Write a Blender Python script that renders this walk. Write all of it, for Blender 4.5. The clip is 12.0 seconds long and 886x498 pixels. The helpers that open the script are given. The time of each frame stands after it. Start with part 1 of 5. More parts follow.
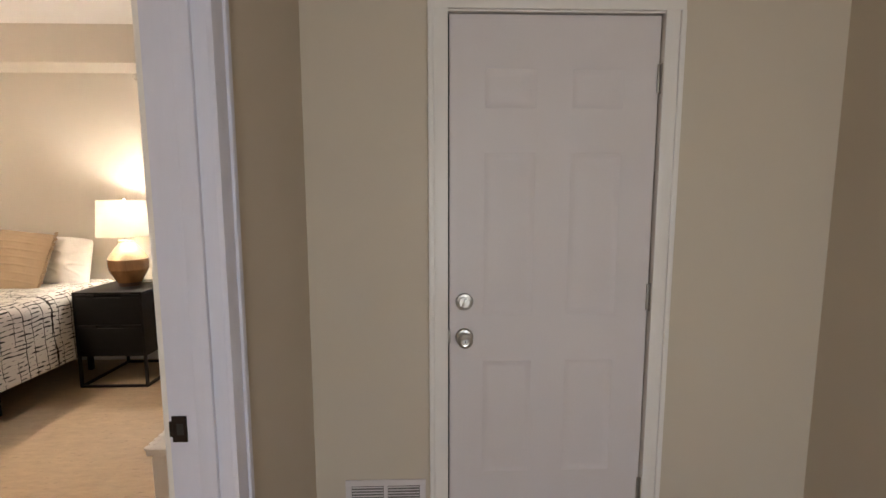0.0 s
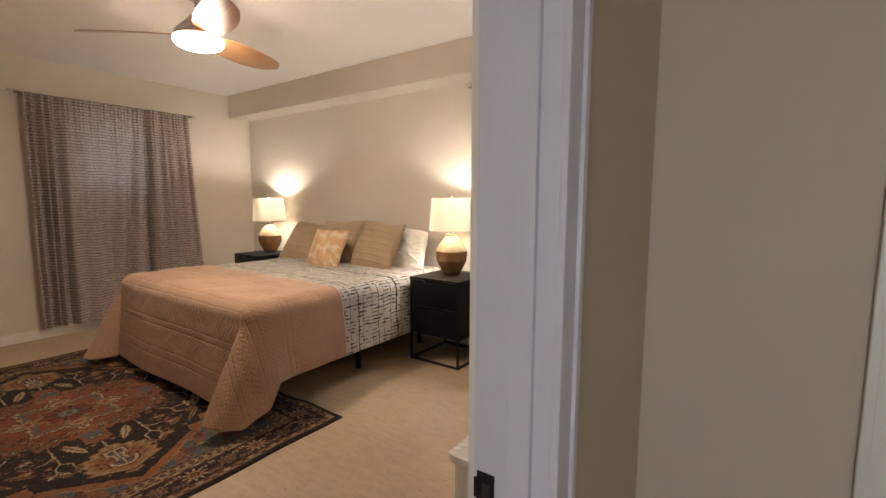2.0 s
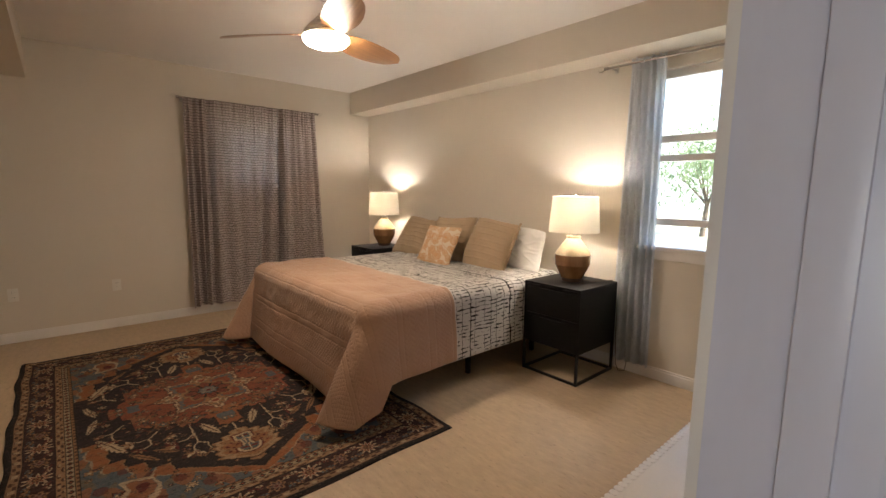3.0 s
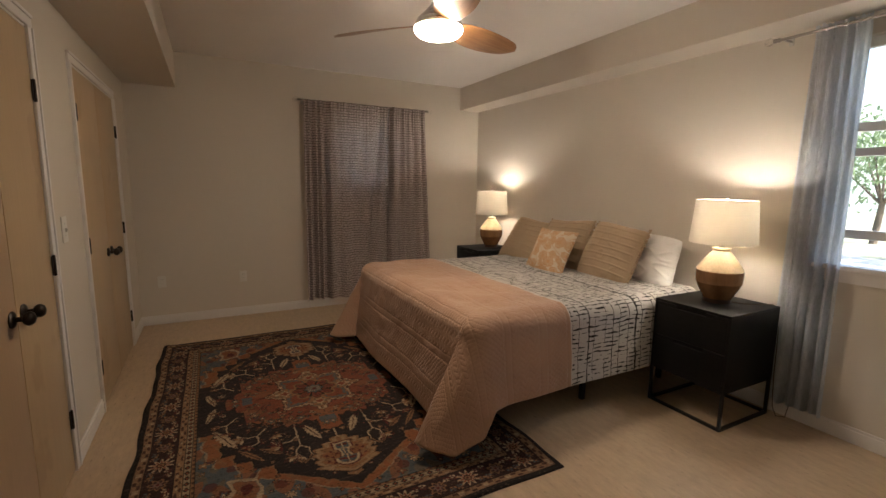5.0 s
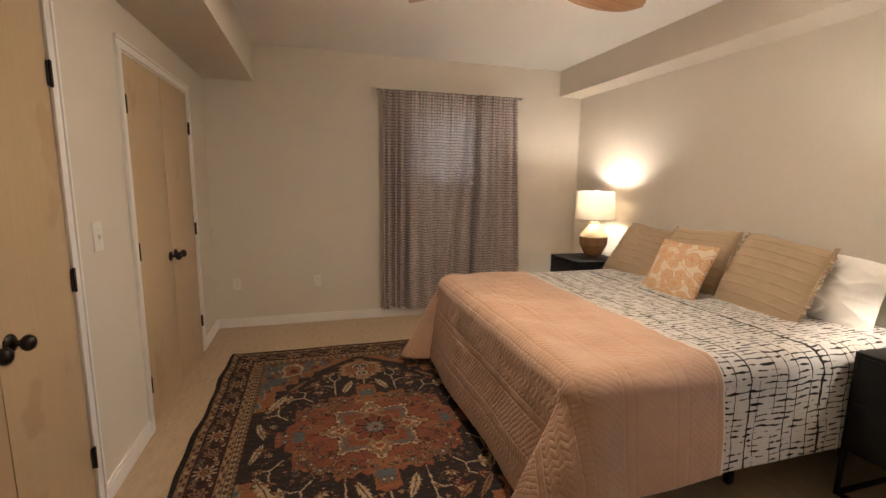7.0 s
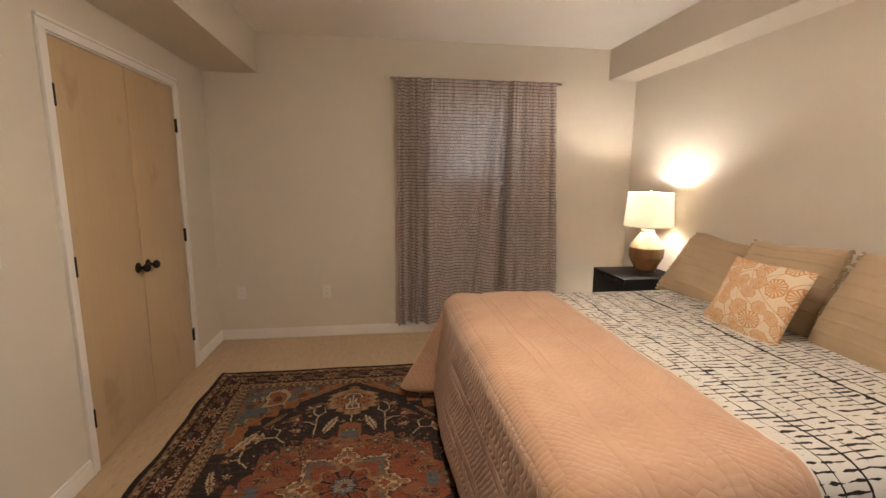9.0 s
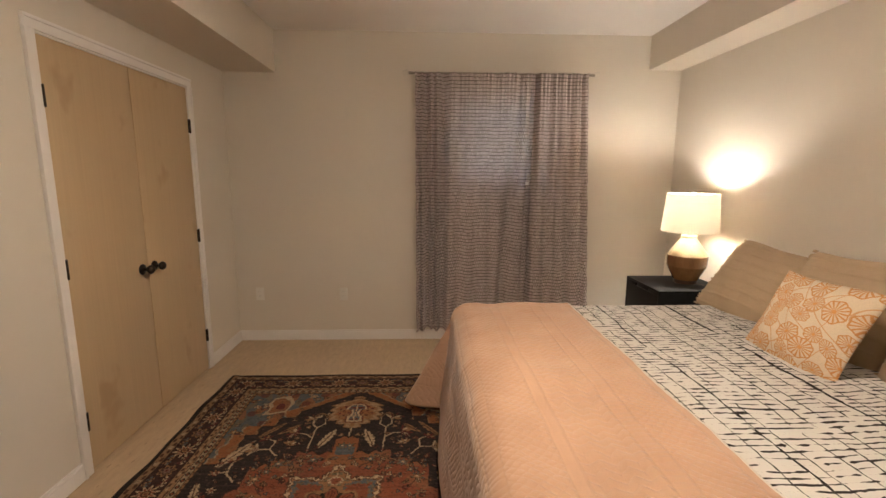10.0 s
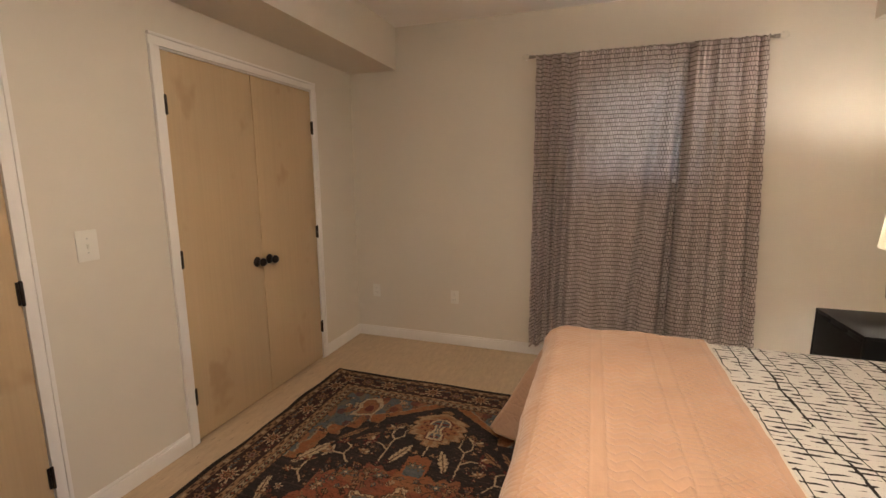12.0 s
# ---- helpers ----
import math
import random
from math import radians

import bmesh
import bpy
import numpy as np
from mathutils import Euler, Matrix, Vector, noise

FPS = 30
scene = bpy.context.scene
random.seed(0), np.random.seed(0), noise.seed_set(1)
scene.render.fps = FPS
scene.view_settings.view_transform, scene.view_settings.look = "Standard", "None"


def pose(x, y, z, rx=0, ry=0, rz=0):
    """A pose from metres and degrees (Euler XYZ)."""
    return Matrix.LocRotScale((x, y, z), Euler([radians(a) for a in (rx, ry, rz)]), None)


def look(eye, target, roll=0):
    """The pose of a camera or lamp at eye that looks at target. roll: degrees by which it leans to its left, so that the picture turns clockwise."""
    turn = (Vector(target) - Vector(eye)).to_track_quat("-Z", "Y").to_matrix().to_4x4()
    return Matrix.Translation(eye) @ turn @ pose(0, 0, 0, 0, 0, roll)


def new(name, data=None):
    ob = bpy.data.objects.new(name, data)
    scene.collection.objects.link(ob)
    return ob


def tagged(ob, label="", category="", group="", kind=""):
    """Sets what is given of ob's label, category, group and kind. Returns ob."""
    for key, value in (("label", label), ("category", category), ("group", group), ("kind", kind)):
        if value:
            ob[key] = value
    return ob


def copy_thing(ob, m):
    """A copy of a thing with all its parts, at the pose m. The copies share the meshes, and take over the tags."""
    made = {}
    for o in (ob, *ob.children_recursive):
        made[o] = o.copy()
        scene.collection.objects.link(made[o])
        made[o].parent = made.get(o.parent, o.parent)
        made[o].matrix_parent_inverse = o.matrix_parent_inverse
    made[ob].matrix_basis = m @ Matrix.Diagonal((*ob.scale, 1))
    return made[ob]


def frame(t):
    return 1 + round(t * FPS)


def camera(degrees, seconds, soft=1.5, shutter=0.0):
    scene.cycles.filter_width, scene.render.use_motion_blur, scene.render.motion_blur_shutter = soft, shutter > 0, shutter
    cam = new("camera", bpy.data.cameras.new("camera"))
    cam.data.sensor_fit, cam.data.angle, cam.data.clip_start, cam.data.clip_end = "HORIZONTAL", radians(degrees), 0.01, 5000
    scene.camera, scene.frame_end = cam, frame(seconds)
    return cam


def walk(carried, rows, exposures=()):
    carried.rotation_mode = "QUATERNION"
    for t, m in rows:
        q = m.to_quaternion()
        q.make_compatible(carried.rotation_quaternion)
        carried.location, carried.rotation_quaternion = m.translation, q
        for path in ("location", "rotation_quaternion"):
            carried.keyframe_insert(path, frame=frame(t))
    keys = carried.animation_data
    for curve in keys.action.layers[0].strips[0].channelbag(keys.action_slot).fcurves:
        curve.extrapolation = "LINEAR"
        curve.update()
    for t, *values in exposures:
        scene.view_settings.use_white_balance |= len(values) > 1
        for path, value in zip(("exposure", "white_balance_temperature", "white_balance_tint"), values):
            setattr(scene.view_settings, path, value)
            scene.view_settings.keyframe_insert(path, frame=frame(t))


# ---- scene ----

# Camera
cam = camera(90.1, 12.0)
ROWS = [
    (0.0, 0.825, 0.820, 1.379, -1.68, -6.55, -0.10),
    (0.5, 0.794, 0.925, 1.366, 8.62, -6.13, 0.09),
    (1.0, 0.747, 1.017, 1.358, 18.41, -6.01, -0.06),
    (1.5, 0.701, 1.078, 1.360, 26.95, -6.27, -0.03),
    (2.0, 0.608, 1.161, 1.352, 35.28, -6.33, 0.13),
    (2.5, 0.518, 1.220, 1.398, 43.28, -7.21, 0.24),
    (3.0, 0.395, 1.272, 1.402, 48.83, -7.57, 0.69),
    (5.0, 0.143, 1.400, 1.440, 62.30, -8.33, 0.82),
    (5.5, 0.027, 1.427, 1.444, 66.50, -8.45, 0.85),
    (6.0, -0.159, 1.471, 1.444, 70.42, -8.59, 0.85),
    (6.5, -0.297, 1.543, 1.444, 72.74, -8.62, 0.87),
    (7.0, -0.432, 1.663, 1.453, 73.74, -8.84, 0.81),
    (9.0, -0.906, 2.155, 1.470, 81.67, -9.13, 0.44),
    (9.5, -1.009, 2.294, 1.480, 84.31, -9.27, 0.47),
    (10.0, -1.090, 2.415, 1.483, 87.81, -9.36, 0.31),
    (10.5, -1.250, 2.506, 1.473, 92.51, -9.55, 0.10),
    (11.0, -1.368, 2.582, 1.480, 97.73, -9.59, -0.11),
    (11.5, -1.460, 2.683, 1.480, 103.65, -9.68, -0.18),
    (12.0, -1.458, 2.753, 1.477, 108.54, -9.60, -0.27),
]
EXPOSURES = [(0.0, 3.08), (1.0, 3.03), (1.5, 2.9), (2.0, 2.75), (2.5, 2.65), (3.2, 2.53), (5.0, 2.08), (5.5, 2.28), (6.5, 2.75), (9.0, 2.95), (12.0, 2.95)]
walk(cam, [(t, pose(x, y, z, 90 + pitch, 0, yaw) @ pose(0, 0, 0, 0, 0, roll)) for t, x, y, z, yaw, pitch, roll in ROWS], EXPOSURES)

# World, sun and an added daylight fill for the passage
world = bpy.data.worlds.new("world")
scene.world = world
world.use_nodes = True
wn = world.node_tree
sky = wn.nodes.new("ShaderNodeTexSky")
sky.sky_type, sky.sun_disc = "NISHITA", False
sky.sun_elevation, sky.sun_rotation = radians(46), radians(85)
wn.links.new(sky.outputs[0], wn.nodes["Background"].inputs[0])
wn.nodes["Background"].inputs[1].default_value = 0.15

sun = new("sun", bpy.data.lights.new("sun", "SUN"))
sun.data.energy, sun.data.angle, sun.data.color = 5.0, radians(0.5), (1, 0.95, 0.88)
sun.matrix_world = look((24, 2, 25), (0, 0, 0))

HALL_FILL, FAN_LIGHT, BULB_LIGHT = 4.8, 21.5, 76.0
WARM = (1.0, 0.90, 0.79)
# Added fill light that brightens the passage from its unseen south end.
day = new("hall_fill_daylight", bpy.data.lights.new("hall_fill_daylight", "AREA"))
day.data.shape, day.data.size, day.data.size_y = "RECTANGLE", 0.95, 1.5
day.data.energy, day.data.color = HALL_FILL, (0.93, 0.95, 0.98)
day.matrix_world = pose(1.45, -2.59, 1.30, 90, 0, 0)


# Materials
def nodes_of(name):
    m = bpy.data.materials.new(name)
    m.use_nodes = True
    return m, m.node_tree, m.node_tree.nodes["Principled BSDF"]


def add(nt, kind, **values):
    n = nt.nodes.new(kind)
    for key, v in values.items():
        n.inputs[key].default_value = v
    return n


def math_node(nt, op, a, b=None, c=None):
    n = nt.nodes.new("ShaderNodeMath")
    n.operation = op
    for i, v in enumerate((a, b, c)):
        if v is None:
            continue
        if isinstance(v, (int, float)):
            n.inputs[i].default_value = v
        else:
            nt.links.new(v, n.inputs[i])
    return n.outputs[0]


def mix_colour(nt, fac, a, b):
    n = nt.nodes.new("ShaderNodeMix")
    n.data_type = "RGBA"
    for sock, v in ((n.inputs[0], fac), (n.inputs[6], a), (n.inputs[7], b)):
        if isinstance(v, (int, float)):
            sock.default_value = v
        elif isinstance(v, tuple):
            sock.default_value = (*v, 1)
        else:
            nt.links.new(v, sock)
    return n.outputs[2]


def ramp(nt, value, lo, hi):
    n = nt.nodes.new("ShaderNodeMapRange")
    nt.links.new(value, n.inputs[0])
    n.inputs[1].default_value, n.inputs[2].default_value = lo, hi
    return n.outputs[0]


def coords(nt, space="Object", scale=(1, 1, 1)):
    tc = nt.nodes.new("ShaderNodeTexCoord")
    mp = nt.nodes.new("ShaderNodeMapping")
    mp.inputs["Scale"].default_value = scale
    nt.links.new(tc.outputs[space], mp.inputs[0])
    return mp.outputs[0]


def noise_at(nt, vec, scale, detail=4.0, rough=0.55):
    n = add(nt, "ShaderNodeTexNoise", Scale=scale, Detail=detail, Roughness=rough)
    nt.links.new(vec, n.inputs["Vector"])
    return n.outputs[0]


def bump_from(nt, bsdf, height, strength, distance):
    b = add(nt, "ShaderNodeBump", Strength=strength, Distance=distance)
    nt.links.new(height, b.inputs["Height"])
    nt.links.new(b.outputs[0], bsdf.inputs["Normal"])


def shade(c, k):
    return tuple(min(1.0, v * k) for v in c)


def plain(name, colour, rough=0.5, metal=0.0, vary=0.06, big=2.5, fine=60.0, bump=0.15, depth=0.001, stretch=(1, 1, 1), rvary=0.08):
    """A surface with broad and fine variation and a fine relief."""
    m, nt, b = nodes_of(name)
    vec = coords(nt, "Object", stretch)
    broad, small = noise_at(nt, vec, big, 3), noise_at(nt, vec, fine, 5)
    both = math_node(nt, "ADD", math_node(nt, "MULTIPLY", broad, 0.6), math_node(nt, "MULTIPLY", small, 0.4))
    k = ramp(nt, both, 0.3, 0.7)
    nt.links.new(mix_colour(nt, k, shade(colour, 1 - vary), shade(colour, 1 + vary)), b.inputs["Base Color"])
    nt.links.new(math_node(nt, "ADD", math_node(nt, "MULTIPLY", broad, rvary), rough - rvary / 2), b.inputs["Roughness"])
    b.inputs["Metallic"].default_value = metal
    if bump:
        bump_from(nt, b, small, bump, depth)
    return m


def glowing(name, colour, strength):
    m, nt, b = nodes_of(name)
    b.inputs["Base Color"].default_value = (0.9, 0.88, 0.84, 1)
    b.inputs["Emission Color"].default_value = (*colour, 1)
    b.inputs["Emission Strength"].default_value = strength
    return m


def glass_like(name, rough=0.0):
    m, nt, b = nodes_of(name)
    b.inputs["Base Color"].default_value = (0.97, 0.98, 0.98, 1)
    b.inputs["Roughness"].default_value = rough
    b.inputs["Transmission Weight"].default_value = 1
    b.inputs["IOR"].default_value = 1.45
    return m


def veneer(name, colour):
    """Rotary-cut maple veneer: broad cathedral figure, fine upright grain, faint blotches."""
    m, nt, b = nodes_of(name)
    vec = coords(nt, "Object", (1, 1, 0.12))
    warp = noise_at(nt, vec, 3.0, 3)
    grain = noise_at(nt, coords(nt, "Object", (1, 1, 0.02)), 90.0, 4)
    own = nt.nodes.new("ShaderNodeObjectInfo")
    place = nt.nodes.new("ShaderNodeVectorMath")
    place.operation = "MULTIPLY_ADD"
    place.inputs[1].default_value = (7.3, 4.1, 9.7)
    nt.links.new(own.outputs["Random"], place.inputs[0])
    nt.links.new(coords(nt, "Object", (1, 1, 0.7)), place.inputs[2])
    blot = noise_at(nt, place.outputs[0], 3.5, 3)
    k = ramp(nt, math_node(nt, "ADD", math_node(nt, "MULTIPLY", warp, 0.6), math_node(nt, "MULTIPLY", grain, 0.4)), 0.3, 0.7)
    col = mix_colour(nt, k, shade(colour, 0.9), shade(colour, 1.07))
    spot = math_node(nt, "MULTIPLY", ramp(nt, blot, 0.60, 0.66), 0.5)
    col = mix_colour(nt, spot, col, shade((colour[0], colour[1] * 0.9, colour[2] * 0.82), 0.72))
    nt.links.new(col, b.inputs["Base Color"])
    b.inputs["Roughness"].default_value = 0.42
    bump_from(nt, b, grain, 0.08, 0.0006)
    return m


def blade_wood():
    m, nt, b = nodes_of("fan_blade_wood")
    grain = noise_at(nt, coords(nt, "Object", (2.2, 45, 45)), 1.6, 6)
    broad = noise_at(nt, coords(nt, "Object", (1, 6, 6)), 2.0, 2)
    k = ramp(nt, math_node(nt, "ADD", math_node(nt, "MULTIPLY", grain, 0.6), math_node(nt, "MULTIPLY", broad, 0.4)), 0.35, 0.65)
    nt.links.new(mix_colour(nt, k, (0.235, 0.108, 0.042), (0.41, 0.21, 0.088)), b.inputs["Base Color"])
    b.inputs["Roughness"].default_value = 0.3
    return m


def floor_sheet():
    """Tan marbled linoleum with short flecks that lie along the room."""
    m, nt, b = nodes_of("tan_linoleum")
    base, flow = (0.50, 0.37, 0.243), coords(nt, "Object", (0.35, 1, 1))
    broad, mid = noise_at(nt, flow, 1.3, 3), noise_at(nt, flow, 26, 5, 0.7)
    fleck = noise_at(nt, coords(nt, "Object", (0.3, 1, 1)), 70, 2)
    k = ramp(nt, math_node(nt, "ADD", math_node(nt, "MULTIPLY", broad, 0.3), math_node(nt, "MULTIPLY", mid, 0.7)), 0.32, 0.68)
    col = mix_colour(nt, k, shade(base, 0.8), shade(base, 1.14))
    col = mix_colour(nt, math_node(nt, "MULTIPLY", ramp(nt, fleck, 0.64, 0.72), 0.55), col, shade(base, 0.45))
    nt.links.new(col, b.inputs["Base Color"])
    nt.links.new(math_node(nt, "ADD", math_node(nt, "MULTIPLY", mid, 0.14), 0.36), b.inputs["Roughness"])
    bump_from(nt, b, mid, 0.06, 0.0008)
    return m


def thin_cloth(name, colour_socket_maker, through_amount, weave=900):
    """Cloth that lets some light through."""
    m, nt, b = nodes_of(name)
    col = colour_socket_maker(nt)
    uv = coords(nt, "UV")
    fine = noise_at(nt, uv, weave, 2)
    nt.links.new(col, b.inputs["Base Color"])
    b.inputs["Roughness"].default_value = 0.9
    b.inputs["Sheen Weight"].default_value = 0.2
    bump_from(nt, b, fine, 0.25, 0.0006)
    tr = nt.nodes.new("ShaderNodeBsdfTranslucent")
    nt.links.new(col, tr.inputs[0])
    mx = nt.nodes.new("ShaderNodeMixShader")
    mx.inputs[0].default_value = through_amount
    nt.links.new(b.outputs[0], mx.inputs[1])
    nt.links.new(tr.outputs[0], mx.inputs[2])
    nt.links.new(mx.outputs[0], nt.nodes["Material Output"].inputs[0])
    return m


def printed_curtain(nt):
    """Rows of small upright bricks: continuous dark lines across, thinner short lines between them, on warm white."""
    uv = coords(nt, "UV")
    wob = add(nt, "ShaderNodeTexNoise", Scale=22.0, Detail=2.0)
    nt.links.new(uv, wob.inputs["Vector"])
    shift = nt.nodes.new("ShaderNodeVectorMath")
    shift.operation = "MULTIPLY_ADD"
    shift.inputs[1].default_value = (0.010, 0.007, 0)
    nt.links.new(wob.outputs[1], shift.inputs[0])
    nt.links.new(uv, shift.inputs[2])
    br = add(nt, "ShaderNodeTexBrick", Scale=1.0)
    br.inputs["Color1"].default_value = (0.67, 0.585, 0.56, 1)
    br.inputs["Color2"].default_value = (0.50, 0.415, 0.39, 1)
    br.inputs["Mortar"].default_value = (0.055, 0.036, 0.031, 1)
    br.inputs["Brick Width"].default_value = 0.0235
    br.inputs["Row Height"].default_value = 0.0285
    br.inputs["Mortar Size"].default_value = 0.0027
    br.inputs["Mortar Smooth"].default_value = 0.4
    nt.links.new(shift.outputs[0], br.inputs["Vector"])
    sep = nt.nodes.new("ShaderNodeSeparateXYZ")
    nt.links.new(shift.outputs[0], sep.inputs[0])
    off = math_node(nt, "SUBTRACT", math_node(nt, "FRACT", math_node(nt, "ADD", math_node(nt, "DIVIDE", sep.outputs[1], 0.0285), 0.5)), 0.5)
    off = math_node(nt, "ADD", math_node(nt, "ABSOLUTE", off), math_node(nt, "MULTIPLY", math_node(nt, "SUBTRACT", noise_at(nt, uv, 90, 2), 0.5), 0.10))
    line = math_node(nt, "LESS_THAN", off, 0.068)
    col = mix_colour(nt, math_node(nt, "MULTIPLY", line, 0.9), br.outputs[0], (0.040, 0.024, 0.022))
    broad = noise_at(nt, uv, 9, 3)
    return mix_colour(nt, math_node(nt, "MULTIPLY", broad, 0.15), col, (0.42, 0.36, 0.34))


def grey_linen(nt):
    uv = coords(nt, "UV", (1, 0.15, 1))
    return mix_colour(nt, ramp(nt, noise_at(nt, uv, 160, 4), 0.3, 0.7), (0.50, 0.53, 0.575), (0.66, 0.69, 0.735))


def sketch_cloth():
    """White cotton with a brushed black grid: thin lines over the bed, broken thick strokes along it."""
    m, nt, b = nodes_of("white_cotton_with_black_brush_grid")
    uv = coords(nt, "UV", (1.22, 1.16, 1))
    wob = add(nt, "ShaderNodeTexNoise", Scale=5.0, Detail=3.0)
    nt.links.new(uv, wob.inputs["Vector"])
    sh = nt.nodes.new("ShaderNodeVectorMath")
    sh.operation = "MULTIPLY_ADD"
    sh.inputs[1].default_value = (0.052, 0.046, 0)
    nt.links.new(wob.outputs[1], sh.inputs[0])
    nt.links.new(uv, sh.inputs[2])
    sep = nt.nodes.new("ShaderNodeSeparateXYZ")
    nt.links.new(sh.outputs[0], sep.inputs[0])
    u, v = sep.outputs[0], sep.outputs[1]
    rough = noise_at(nt, uv, 120, 3)

    def line(c, step, width, noisy):
        d = math_node(nt, "ABSOLUTE", math_node(nt, "SUBTRACT", math_node(nt, "FRACT", math_node(nt, "DIVIDE", c, step)), 0.5))
        d = math_node(nt, "ADD", d, math_node(nt, "MULTIPLY", math_node(nt, "SUBTRACT", rough, 0.5), noisy))
        return math_node(nt, "LESS_THAN", d, math_node(nt, "DIVIDE", width, step)) if not isinstance(width, float) else math_node(nt, "LESS_THAN", d, width / step)

    def cell_noise(cu, cv, su, sv):
        cmb = nt.nodes.new("ShaderNodeCombineXYZ")
        nt.links.new(math_node(nt, "DIVIDE", cu, su), cmb.inputs[0])
        nt.links.new(math_node(nt, "DIVIDE", cv, sv), cmb.inputs[1])
        return noise_at(nt, cmb.outputs[0], 1.0, 2)

    uneven = add(nt, "ShaderNodeTexNoise", Scale=8.0, Detail=1.0)
    uneven.noise_dimensions = "1D"
    nt.links.new(v, uneven.inputs["W"])
    vv = math_node(nt, "ADD", v, math_node(nt, "MULTIPLY", uneven.outputs[0], 0.11))
    swell = math_node(nt, "MULTIPLY", ramp(nt, noise_at(nt, uv, 26, 2), 0.34, 0.66), 0.0034)
    thin = math_node(nt, "MULTIPLY", line(vv, 0.082, math_node(nt, "ADD", swell, 0.0019), 0.03), math_node(nt, "GREATER_THAN", cell_noise(u, v, 0.3, 0.05), 0.40))
    rows = math_node(nt, "FLOOR", math_node(nt, "DIVIDE", u, 0.034))
    gate = cell_noise(math_node(nt, "MULTIPLY", rows, 7.31), v, 1.0, 0.085)
    heavy = math_node(nt, "ADD", math_node(nt, "MULTIPLY", ramp(nt, noise_at(nt, uv, 14, 3), 0.42, 0.66), 0.0052), 0.0032)
    width = math_node(nt, "MULTIPLY", ramp(nt, gate, 0.44, 0.54), heavy)
    thick = line(u, 0.034, width, 0.12)
    ink = math_node(nt, "MAXIMUM", thin, thick)
    shade_noise = noise_at(nt, uv, 3, 2)
    white = mix_colour(nt, shade_noise, (0.53, 0.50, 0.465), (0.60, 0.575, 0.545))
    nt.links.new(mix_colour(nt, math_node(nt, "MULTIPLY", ink, 0.98), white, (0.012, 0.009, 0.008)), b.inputs["Base Color"])
    b.inputs["Roughness"].default_value = 0.95
    b.inputs["Specular IOR Level"].default_value = 0.15
    wr = noise_at(nt, coords(nt, "UV", (1, 0.6, 1)), 9, 4)
    bump_from(nt, b, math_node(nt, "ADD", wr, math_node(nt, "MULTIPLY", noise_at(nt, uv, 700, 1), 0.05)), 0.5, 0.012)
    return m


QUILT, QUILT_SHIFT, QUILT_SEAMS = 0.46, 0.06, (0.0, 0.16, 0.205, 0.40)


